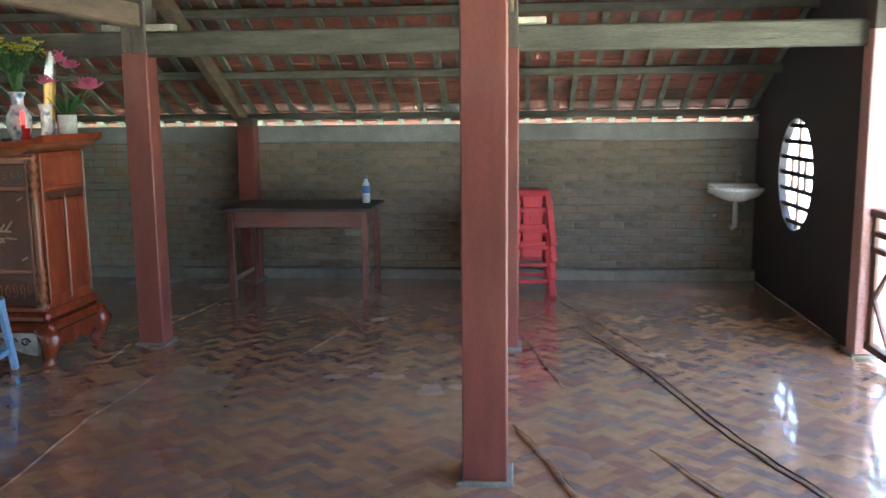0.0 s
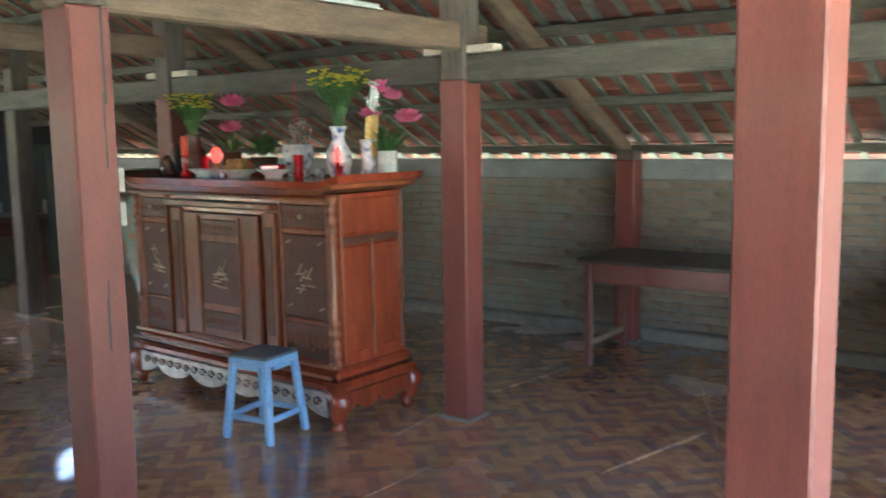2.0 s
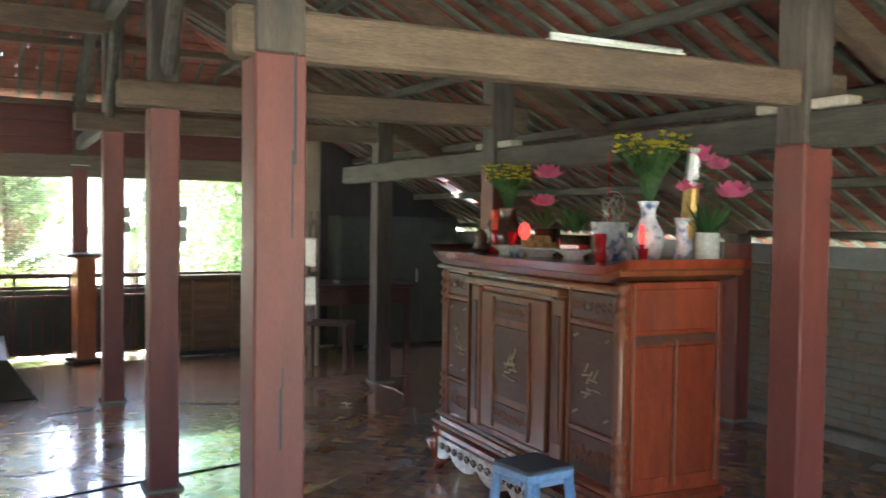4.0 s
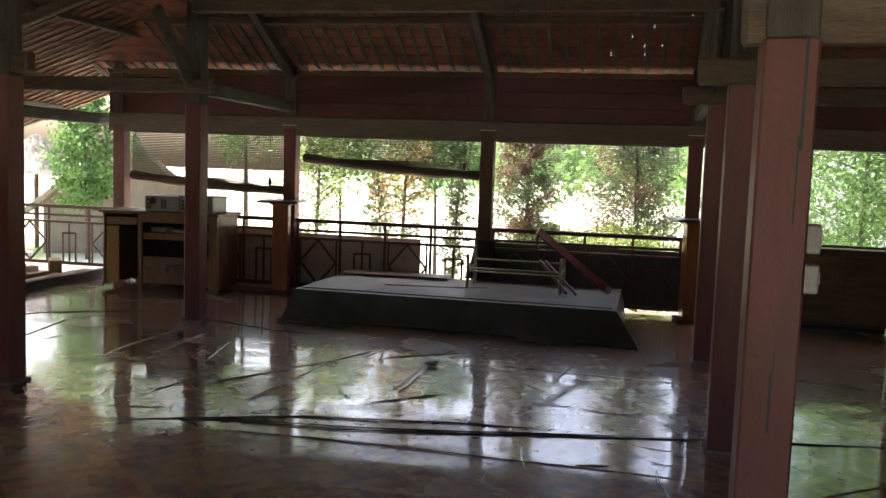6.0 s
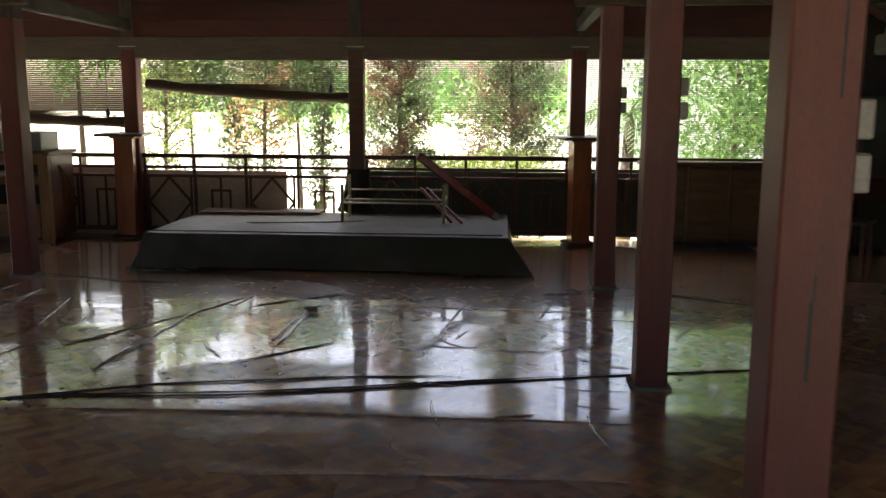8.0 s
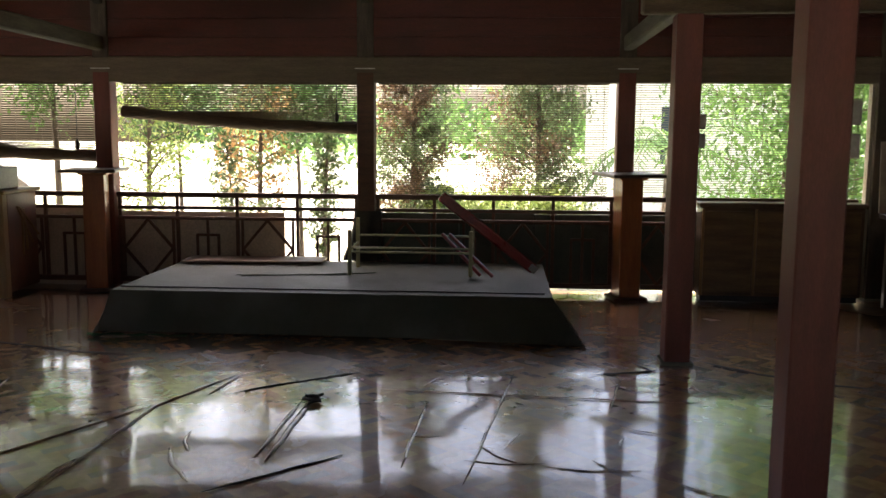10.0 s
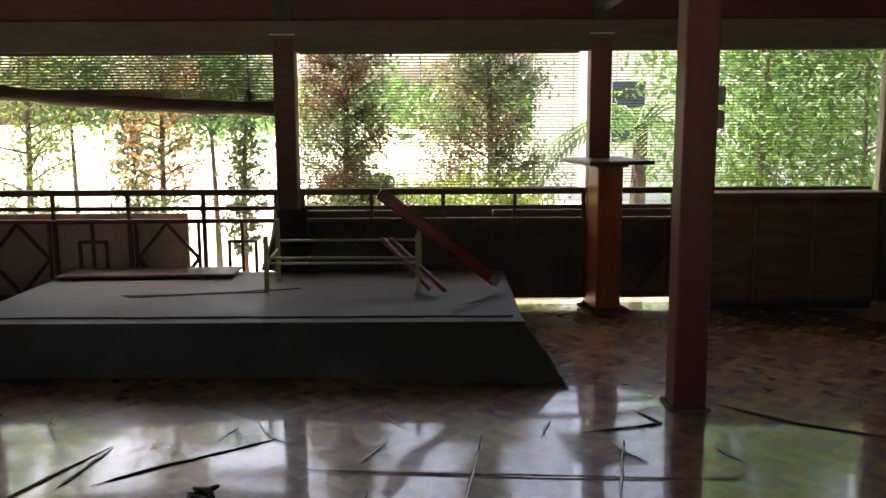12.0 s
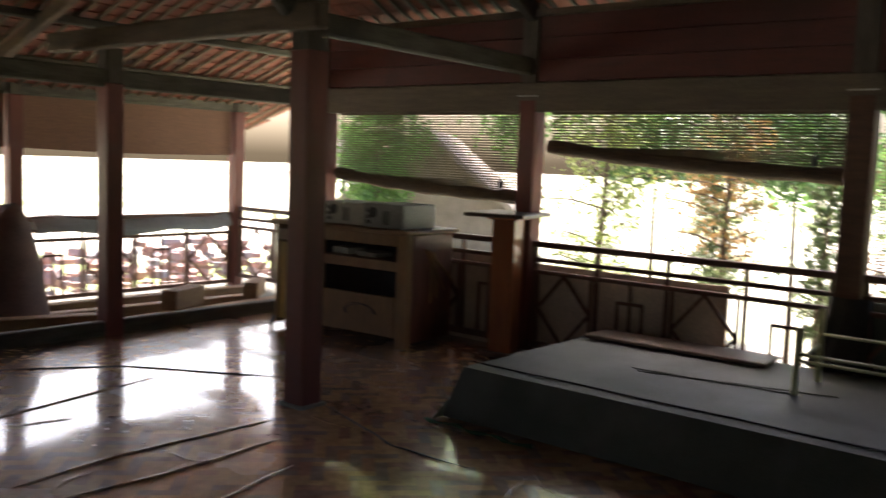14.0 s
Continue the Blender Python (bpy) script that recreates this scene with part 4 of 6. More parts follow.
def altar():
    a = thing("altar_cabinet", "large glossy red-brown carved wooden altar cabinet", "altar", pose(-3.485, 4.70, 0, 0, 0, -2.5) @ Matrix.Diagonal((0.945, 1, 1, 1)))
    # local frame: x along the front, front face at y = -0.27
    F = -0.27
    part("body", block(-0.93, F, 0.30, 0.93, 0.27, 1.25, 0.006), ALTAR, a)
    for sx in (-0.93, 0.93):
        for sy in (-0.28, 0.25):
            s = 1 if sx > 0 else -1
            q = 1 if sy > 0 else -1
            pts = [(sx, sy, 0.22), (sx + 0.045 * s, sy + 0.03 * q, 0.16), (sx + 0.03 * s, sy + 0.025 * q, 0.09), (sx + 0.0 * s, sy, 0.04), (sx + 0.02 * s, sy + 0.02 * q, 0.0)]
            part("foot", tube(pts, [0.075, 0.068, 0.048, 0.036, 0.045], 10), ALTAR, a, smooth=True)
    part("plinth", block(-1.0, -0.33, 0.20, 1.0, 0.31, 0.265, 0.02), ALTAR, a)
    part("plinth_moulding", block(-0.965, -0.30, 0.265, 0.965, 0.29, 0.33, 0.022), ALTAR, a)
    part("front_apron", apron(1.80, 0.13, 5, 0.03), APRON_HIGHLIGHT, a, "scalloped carved front apron, its glossy highlight painted in pale", at=pose(0, -0.335, 0.205))
    part("side_apron", apron(0.52, 0.11, 3, 0.03), ALTAR, a, at=pose(0.99, -0.02, 0.205, 0, 0, 90))
    # scrolls on the apron
    for i in range(20):
        x = -0.83 + i * 0.087
        pts = [(x + 0.034 * math.cos(k * 0.8) * (1 - k * 0.07), -0.337, 0.155 + 0.026 * math.sin(k * 0.8) * (1 - k * 0.07)) for k in range(10)]
        part("scroll", tube(pts, 0.0055, 6), ALTAR_DARK, a, "dark carved scroll on the apron")
    # turned corner columns
    for x in (-0.925, 0.925):
        prof, z = [], 0.33
        while z < 1.24:
            for r, dz in ((0.020, 0.0), (0.030, 0.012), (0.030, 0.03), (0.020, 0.042)) if not 0.5 < z < 0.98 or int(z * 10) % 5 == 0 else ((0.021, 0), (0.023, 0.04)):
                prof.append((r, z + dz))
            z += 0.055
        part("corner_column", lathe(prof, 12), ALTAR_EDGE, a, "", True, pose(x, F - 0.012, 0))
    # front: two side bays and the door bay between
    for x0, x1 in ((-0.88, -0.60), (0.52, 0.88)):
        part("drawer", block(x0, F - 0.016, 1.07, x1, F, 1.19, 0.006), ALTAR_DARK, a, "small carved drawer")
        part("drawer_knob", lathe([(0.008, 0), (0.008, 0.012), (0.016, 0.016), (0.012, 0.026)], 10), GILT, a, "", True, pose((x0 + x1) / 2, F - 0.016, 1.13, 90))
        part("panel", block(x0, F - 0.012, 0.58, x1, F, 1.03, 0.006), ALTAR_DARK, a, "dark carved panel")
        part("panel", block(x0, F - 0.012, 0.36, x1, F, 0.55, 0.006), ALTAR_DARK, a)
        for xx in (x0 - 0.012, x1 + 0.002):
            part("stile", block(xx, F - 0.024, 0.34, xx + 0.016, F, 1.23, 0.003), ALTAR_EDGE, a)
        for z in (0.565, 1.05, 1.205):
            part("rail", block(x0, F - 0.02, z - 0.012, x1, F, z + 0.010, 0.004), ALTAR_EDGE, a)
        for sx, sz in ((0.05, 0.4), (0.05, 0.05)):
            for m in (x0 + sx, x1 - sx):
                part("corner_ornament", bar((m - 0.02, F - 0.014, 0.58 + sz), (m + 0.02, F - 0.014, 0.60 + sz), 0.006, 0.01, 0.002), GILT, a)
        strokes(a, (x0 + x1) / 2, 0.80, 0.20, F - 0.014, 3 + int(x0 * 10))
    part("door", block(-0.40, F - 0.03, 0.38, 0.32, F, 1.12, 0.008), ALTAR_EDGE, a, "golden-brown framed centre door")
    part("door_panel", block(-0.22, F - 0.037, 0.58, 0.15, F - 0.028, 0.95, 0.006), ALTAR_DARK, a, "dark carved centre panel")
    part("door_panel", block(-0.22, F - 0.037, 0.99, 0.15, F - 0.028, 1.08, 0.006), ALTAR_DARK, a)
    part("door_panel", block(-0.22, F - 0.037, 0.43, 0.15, F - 0.028, 0.54, 0.006), ALTAR_DARK, a)
    for x in (-0.24, 0.155):
        part("door_bead", block(x, F - 0.045, 0.40, x + 0.014, F - 0.03, 1.10, 0.004), ALTAR_EDGE, a)
    for x in (-0.54, 0.36):
        part("pilaster", block(x, F - 0.026, 0.36, x + 0.11, F, 1.14, 0.008), ALTAR_EDGE, a)
        part("pilaster_panel", block(x + 0.025, F - 0.032, 0.45, x + 0.085, F - 0.024, 1.06, 0.005), ALTAR_DARK, a)
    strokes(a, -0.035, 0.77, 0.26, F - 0.04, 11)
    for x0, x1, z0, z1, y in ((-0.21, 0.14, 1.0, 1.07, F - 0.038), (-0.21, 0.14, 0.44, 0.53, F - 0.038), (-0.87, -0.61, 0.37, 0.54, F - 0.014), (0.53, 0.87, 0.37, 0.54, F - 0.014), (-0.87, -0.61, 1.08, 1.18, F - 0.018), (0.53, 0.87, 1.08, 1.18, F - 0.018)):
        t = bmesh.new()
        n = int((x1 - x0) / 0.045)
        for i in range(n):
            c = x0 + (i + 0.5) * (x1 - x0) / n
            r = 0.3 * (z1 - z0)
            tube([(c + 0.017 * math.cos(k * 0.9 + i) * (1 - k * 0.08), y, (z0 + z1) / 2 + r * math.sin(k * 0.9 + i) * (1 - k * 0.08)) for k in range(8)], 0.0035, 5, t)
        part("carving", t, ALTAR_EDGE, a, "row of small carved scrolls")["kind"] = "stuff"
    for z, d in ((0.345, 0.05), (0.295, 0.075), (1.225, 0.05)):
        part("front_bead", tube([(-0.95, F - d, z), (0.95, F - d, z)], 0.011, 8), ALTAR_EDGE, a, smooth=True)
    part("pull_out_board", block(-0.56, F - 0.06, 1.15, 0.48, F, 1.19, 0.008), ALTAR_EDGE, a, "worn pull-out board under the top")
    # right side
    part("side_panel", block(0.93, -0.22, 0.40, 0.94, -0.015, 0.97, 0.005), ALTAR, a)
    part("side_panel", block(0.93, 0.015, 0.40, 0.94, 0.22, 0.97, 0.005), ALTAR, a)
    part("side_panel", block(0.93, -0.22, 1.04, 0.94, 0.22, 1.22, 0.005), ALTAR, a)
    for y in (-0.235, -0.007, 0.225):
        part("side_bead", block(0.93, y, 0.36, 0.948, y + 0.014, 1.0 if y == -0.007 else 1.24, 0.004), ALTAR_EDGE, a)
    part("side_rail", apron(0.44, 0.045, 4, 0.012), ALTAR_DARK, a, at=pose(0.944, 0, 1.02, 0, 0, 90))

    def top(bm, z0, z1, ex, bow):
        n = 28
        rows = []
        for z, e in ((z0, 0.0), (z1, 0.012)):
            ring = []
            for i in range(n + 1):
                f = i / n * 2 - 1
                ring.append((f * (ex + e), -0.33 - e - bow * (1 - f * f), z + 0.035 * max(0, abs(f) - 0.88) / 0.12))
            for i in range(n, -1, -1):
                f = i / n * 2 - 1
                ring.append((f * (ex + e), 0.33, z + 0.035 * max(0, abs(f) - 0.88) / 0.12))
            rows.append([bm.verts.new(p) for p in ring])
        m = len(rows[0])
        for i in range(m):
            bm.faces.new((rows[0][i], rows[0][(i + 1) % m], rows[1][(i + 1) % m], rows[1][i]))
        for r in rows:
            for i in range(n):
                bm.faces.new((r[i], r[i + 1], r[m - 2 - i], r[m - 1 - i]))
        return bm

    part("cornice", top(bmesh.new(), 1.245, 1.275, 0.98, 0.03), ALTAR_EDGE, a)
    part("top", top(bmesh.new(), 1.277, 1.318, 1.03, 0.05), ALTAR, a, "thick top board with upturned ends")
    return a


altar()
AZ = 1.3185   # height of the altar top

# ---- things on the altar ----
PORCELAIN = mat("blue_white_porcelain", (0.78, 0.82, 0.84), (0.70, 0.76, 0.80), rough=0.15, scale=9, fine=40, bump=0.02, stain=(0.06, 0.12, 0.34), stain_at=0.58, stain_scale=22)
WHITE_POT = mat("white_glazed_pot", (0.82, 0.84, 0.80), (0.76, 0.78, 0.74), rough=0.2, bump=0.02)
YELLOW_PETAL = leaf_mat("yellow_petals", (0.75, 0.62, 0.05), (0.55, 0.45, 0.03), glow=0.2)
PINK_PETAL = leaf_mat("pink_petals", (0.85, 0.25, 0.40), (0.65, 0.12, 0.26), glow=0.25)
GREEN_LEAF = leaf_mat("green_leaves", (0.10, 0.22, 0.06), (0.05, 0.13, 0.04))
STEM = mat("green_stems", (0.08, 0.16, 0.05), (0.05, 0.10, 0.03), rough=0.6)
RED_GLASS = mat("red_glass", (0.55, 0.02, 0.03), (0.45, 0.015, 0.02), rough=0.1, bump=0.0)
RED_GLOW = mat("glowing_red_lamp", (0.8, 0.05, 0.03), rough=0.2, bump=0, emit=(1.0, 0.03, 0.02), emit_strength=0.22)
GOLD = mat("gold_foil", (0.75, 0.50, 0.18), (0.55, 0.35, 0.12), rough=0.3, metal=0.7, bump=0.05)
SILVER = mat("silver_foil", (0.75, 0.75, 0.74), (0.6, 0.6, 0.6), rough=0.25, metal=0.8, scale=20)
FRUIT = mat("yellow_brown_fruit", (0.50, 0.30, 0.10), (0.38, 0.20, 0.07), rough=0.5)
GLASS_DARK = mat("brown_glass", (0.13, 0.08, 0.05), (0.08, 0.05, 0.03), rough=0.08, bump=0.0, coat=0.5)


def petal(bm, c, d, L, w, curl=0.3):
    """One leaf or petal from c along d."""
    d = Vector(d).normalized()
    side = d.cross(Vector((0, 0, 1)))
    side = side.normalized() if side.length > 0.05 else Vector((1, 0, 0))
    up = side.cross(d)
    c = Vector(c)
    pts = [c, c + d * L * 0.35 + side * w / 2, c + d * L * 0.75 + side * w * 0.42 + up * curl * L * 0.25, c + d * L + up * curl * L * 0.5,
           c + d * L * 0.75 - side * w * 0.42 + up * curl * L * 0.25, c + d * L * 0.35 - side * w / 2]
    vs = [bm.verts.new(p) for p in pts]
    bm.faces.new((vs[0], vs[1], vs[5]))
    bm.faces.new((vs[1], vs[2], vs[4], vs[5]))
    bm.faces.new((vs[2], vs[3], vs[4]))


def bouquet(parent, z, n, spread, tall, seed):
    """A bunch of small yellow flowers on thin stems."""
    r = random.Random(seed)
    st, fl, lf = bmesh.new(), bmesh.new(), bmesh.new()
    for i in range(n):
        a, k = r.uniform(0, 6.28), r.uniform(0.15, 1) ** 0.7 * spread
        top = Vector((math.cos(a) * k, math.sin(a) * k, z + tall * r.uniform(0.72, 1.02)))
        mid = Vector((math.cos(a) * k * 0.35, math.sin(a) * k * 0.35, z + tall * 0.45))
        tube([(0, 0, z - 0.03), mid, top], 0.0022, 4, st)
        for j in range(10):
            b = j * 0.628 + r.uniform(-0.2, 0.2)
            petal(fl, top, (math.cos(b), math.sin(b), r.uniform(0.1, 0.8)), 0.021, 0.013)
        for j in range(7):
            q = mid.lerp(top, r.uniform(-0.6, 0.85))
            b = r.uniform(0, 6.28)
            petal(lf, q, (math.cos(b), math.sin(b), 0.7), 0.045, 0.010)
    part("greenery", st, STEM, parent)
    part("blossoms", fl, YELLOW_PETAL, parent, "small yellow flower heads")
    part("foliage", lf, GREEN_LEAF, parent)


def lotus(parent, p, size, seed):
    r = random.Random(seed)
    b = bmesh.new()
    for ring, (n, el) in enumerate(((8, 0.15), (8, 0.6), (6, 1.2))):
        for i in range(n):
            a = 6.283 * i / n + ring * 0.4 + r.uniform(-0.1, 0.1)
            petal(b, p, (math.cos(a), math.sin(a), el), 1.25 * size * (1 - ring * 0.12), size * 0.7, 0.6)
    part("lotus_flower", b, PINK_PETAL, parent, "pink lotus blossom")


def vase(profile, m, label, material=None, name="vase"):
    v = thing(name, label, "vase", m)
    part("body", lathe(profile, 24, cap=False), material or PORCELAIN, v, smooth=True)
    part("base", lathe([(profile[0][0] * 0.98, 0), (profile[0][0] * 0.98, 0.004)], 20), material or PORCELAIN, v)
    return v


v = vase([(0.045, 0), (0.062, 0.03), (0.074, 0.09), (0.072, 0.14), (0.045, 0.185), (0.034, 0.21), (0.036, 0.25), (0.052, 0.285), (0.046, 0.283)],
         pose(-2.885, 4.735, AZ), "blue and white porcelain vase holding yellow flowers", name="flower_vase")
bouquet(v, 0.25, 85, 0.18, 0.34, 5)
v = vase([(0.05, 0), (0.054, 0.02), (0.042, 0.05), (0.044, 0.17), (0.054, 0.21), (0.048, 0.21)], pose(-2.77, 4.86, AZ), "blue and white porcelain jar holding a gold incense packet", name="incense_jar")
pk = lathe([(0.034, 0.06), (0.036, 0.2), (0.036, 0.36), (0.034, 0.50)], 10)
part("incense_packet", pk, GOLD, v, "gold foil incense packet", at=pose(0.0, 0, 0, 0, 5, 0))
part("packet_top", lathe([(0.0365, 0.36), (0.037, 0.45), (0.035, 0.53)], 10), SILVER, v, "silver foil end", at=pose(0, 0, 0, 0, 5, 0))
v = vase([(0.054, 0), (0.056, 0.01), (0.056, 0.145), (0.051, 0.145)], pose(-2.655, 4.88, AZ), "white round pot holding pink lotus flowers", WHITE_POT, "flower_pot")
st, lf = bmesh.new(), bmesh.new()
rr = random.Random(8)
for p, s in (((-0.06, 0.03, 0.47), 0.085), ((-0.10, -0.02, 0.33), 0.07), ((0.15, 0.0, 0.30), 0.085), ((0.02, 0.04, 0.43), 0.06)):
    tube([(0, 0, 0.10), (p[0] * 0.4, p[1] * 0.4, p[2] * 0.6), p], 0.003, 5, st)
    lotus(v, p, s, int(p[2] * 100))
for i in range(46):
    a = rr.uniform(0, 6.28)
    petal(lf, (0.02 * math.cos(a), 0.02 * math.sin(a), 0.13), (math.cos(a) * 0.6, math.sin(a) * 0.6, rr.uniform(0.5, 1.6)), rr.uniform(0.10, 0.24), 0.016, -0.3)
for p in ((0.0, -0.03, 0.37), (-0.03, 0.02, 0.42)):
    for i in range(9):
        a = i * 0.7
        petal(lf, p, (math.cos(a), math.sin(a), 0.12), 0.055, 0.045, 0.1)
part("greenery", st, STEM, v)
part("foliage", lf, GREEN_LEAF, v)

v = vase([(0.06, 0), (0.075, 0.03), (0.085, 0.08), (0.078, 0.14), (0.05, 0.19), (0.045, 0.24), (0.06, 0.26), (0.055, 0.26)], pose(-4.20, 4.78, AZ), "dark glass vase holding a bunch of yellow flowers", GLASS_DARK, "flower_vase")
bouquet(v, 0.22, 80, 0.16, 0.28, 15)
v = vase([(0.055, 0), (0.06, 0.02), (0.06, 0.14), (0.054, 0.14)], pose(-3.92, 4.86, AZ), "small pot holding artificial pink lotus flowers", GLASS_DARK, "flower_pot")
st, lf = bmesh.new(), bmesh.new()
for p, s in (((0.02, 0, 0.43), 0.09), ((0.04, -0.04, 0.27), 0.08)):
    tube([(0, 0, 0.10), (p[0] * 0.4, p[1] * 0.4, p[2] * 0.6), p], 0.003, 5, st)
    lotus(v, p, s, int(p[2] * 77))
for i in range(12):
    a = i * 0.52
    petal(lf, (0.14, 0, 0.36), (math.cos(a), math.sin(a), 0.1), 0.075, 0.05, 0.05)
for i in range(20):
    a = rr.uniform(0, 6.28)
    petal(lf, (0, 0, 0.13), (math.cos(a), math.sin(a), rr.uniform(0.4, 1.4)), rr.uniform(0.10, 0.2), 0.02, -0.2)
tube([(0, 0, 0.12), (0.08, 0, 0.27), (0.14, 0, 0.36)], 0.003, 5, st)
part("greenery", st, STEM, v)
part("foliage", lf, GREEN_LEAF, v)
# greenery and twigs behind the dishes
v = vase([(0.07, 0), (0.09, 0.04), (0.095, 0.11), (0.085, 0.11)], pose(-3.64, 4.86, AZ), "low dark bowl with green sprigs", GLASS_DARK, "plant_bowl")
lf = bmesh.new()
for i in range(70):
    a, k = rr.uniform(0, 6.28), rr.uniform(0, 0.07)
    petal(lf, (k * math.cos(a), k * math.sin(a), 0.10 + rr.uniform(0, 0.07)), (math.cos(a) * 0.5, math.sin(a) * 0.5, rr.uniform(0.3, 1.5)), rr.uniform(0.06, 0.15), 0.014, -0.2)
part("foliage", lf, GREEN_LEAF, v)

v = thing("incense_burner", "blue and white porcelain incense burner with coiled incense", "incense burner", pose(-3.33, 4.86, AZ))
part("bowl", lathe([(0.065, 0), (0.07, 0.02), (0.088, 0.05), (0.092, 0.13), (0.098, 0.185), (0.09, 0.185), (0.085, 0.15)], 24, cap=False), PORCELAIN, v, smooth=True)
part("ash", lathe([(0.001, 0.15), (0.086, 0.15)], 20, cap=False), mat("grey_ash", (0.35, 0.33, 0.30), rough=0.95), v)
ASH = mat("pale_spent_incense", (0.45, 0.40, 0.34), (0.34, 0.30, 0.25), rough=0.9)
for k in range(6):
    r0, off = 0.05 + 0.012 * (k % 3), rr.uniform(-0.03, 0.03)
    pts = [(off + r0 * math.cos(i * 0.45 + k) * (1 if k % 2 else 0.5), r0 * 0.6 * math.sin(i * 0.45 + k), 0.16 + 0.13 * math.sin(i * 0.22) ** 2 + 0.02 * k * (i / 14)) for i in range(15)]
    part("incense_coil", tube(pts, 0.0032, 5), ASH, v)
part("incense_stick", tube([(0.0, 0, 0.15), (-0.02, 0, 0.55)], 0.003, 5), RED_GLASS, v)

for x, y, rad, lab in ((-3.82, 4.55, 0.10, "white porcelain dish on the altar"), (-3.52, 4.56, 0.135, "wide porcelain dish heaped with small brown fruit"), (-3.24, 4.57, 0.10, "porcelain dish with a red packet"), (-3.70, 4.46, 0.06, "small white saucer on the altar")):
    d = thing("dish", lab, "dish", pose(x, y, AZ), "altar dishes")
    part("bowl", lathe([(rad * 0.5, 0), (rad * 0.5, 0.015), (rad * 0.8, 0.035), (rad, 0.05), (rad * 0.94, 0.048), (rad * 0.5, 0.026), (0.002, 0.024)], 24, cap=False), WHITE_POT, d, smooth=True)
for i in range(22):
    a, k = i * 2.4, 0.088 * math.sqrt((i % 15) / 15)
    f = lathe([(0.002, -0.022), (0.014, -0.017), (0.021, 0), (0.014, 0.017), (0.002, 0.022)], 8)
    solid("fruit", f, FRUIT, "small yellow-brown longan fruit in the dish", "fruit", group="fruit in the dish", smooth=True, m=pose(-3.52 + k * math.cos(a), 4.56 + k * math.sin(a), AZ + 0.055 + (0.034 if i > 14 else 0)))
solid("red_packet", block(-0.06, -0.04, 0, 0.06, 0.04, 0.035, 0.006), RED_GLASS, "flat red packet lying in the dish", "packet", m=pose(-3.24, 4.57, AZ + 0.042, 0, 0, 15))
for x, y, h, r0 in ((-3.09, 4.62, 0.13, 0.03), (-2.78, 4.62, 0.07, 0.025), (-3.90, 4.62, 0.12, 0.025)):
    c = thing("candle_cup", "red glass candle holder", "candle", pose(x, y, AZ), "red candle holders")
    part("glass", lathe([(r0 * 0.8, 0), (r0, 0.01), (r0 * 0.8, h * 0.4), (r0, h), (r0 * 0.9, h)], 14), RED_GLASS, c, smooth=True)
for x in (-3.16, -3.02, -3.58, -3.63):
    c = thing("small_cup", "small blue and white porcelain cup", "cup", pose(x, 4.47 if x < -3.3 else 4.72, AZ), "porcelain cups")
    part("bowl", lathe([(0.018, 0), (0.024, 0.01), (0.028, 0.05), (0.026, 0.05), (0.02, 0.012)], 14), PORCELAIN, c, smooth=True)
c = thing("altar_lamp", "electric altar lamp with a glowing red bulb", "lamp", pose(-3.86, 4.68, AZ))
part("stand", lathe([(0.03, 0), (0.03, 0.01), (0.012, 0.03), (0.015, 0.07), (0.022, 0.08)], 12), GOLD, c, smooth=True)
part("bulb", lathe([(0.012, 0.08), (0.03, 0.105), (0.034, 0.13), (0.026, 0.155), (0.008, 0.175)], 14), RED_GLOW, c, "glowing red bulb", True)
c = thing("altar_lamp", "thin electric altar candle with a glowing red tube", "lamp", pose(-2.80, 4.63, AZ))
part("stand", lathe([(0.022, 0), (0.02, 0.015), (0.008, 0.03), (0.012, 0.09)], 12), RED_GLASS, c, smooth=True)
part("bulb", lathe([(0.012, 0.09), (0.013, 0.13), (0.010, 0.165), (0.004, 0.175)], 10), RED_GLOW, c, "glowing red tube", True)
c = thing("red_candle", "tall red altar candle on a stand", "candle", pose(-4.09, 4.62, AZ))
part("stand", lathe([(0.035, 0), (0.03, 0.02), (0.012, 0.04), (0.02, 0.07), (0.012, 0.10), (0.022, 0.13)], 12), RED_GLASS, c, smooth=True)
part("candle", lathe([(0.02, 0.13), (0.02, 0.24), (0.018, 0.245)], 12), mat("red_wax", (0.75, 0.10, 0.04), rough=0.5), c)
for x, y, h in ((-4.38, 4.78, 0.20), (-4.32, 4.66, 0.13)):
    c = thing("ornament", "small dark carved ornament on the altar", "ornament", pose(x, y, AZ), "altar ornaments")
    part("body", lathe([(0.05, 0), (0.055, 0.02), (0.03, 0.05), (0.045, h * 0.5), (0.035, h * 0.8), (0.012, h)], 12), GLASS_DARK, c, smooth=True)

# tall painted vase on the floor beside the altar
PAINTED = mat("painted_celadon", (0.34, 0.45, 0.38), (0.22, 0.34, 0.30), rough=0.2, scale=7, bump=0.03, stain=(0.45, 0.25, 0.13), stain_at=0.57, stain_scale=8)
v = vase([(0.13, 0), (0.14, 0.03), (0.12, 0.12), (0.15, 0.35), (0.23, 0.65), (0.27, 0.88), (0.24, 1.05), (0.14, 1.18), (0.12, 1.26), (0.16, 1.33), (0.15, 1.33)], pose(-5.35, 5.28, 0), "tall celadon floor vase painted with flowers", PAINTED, "floor_vase")

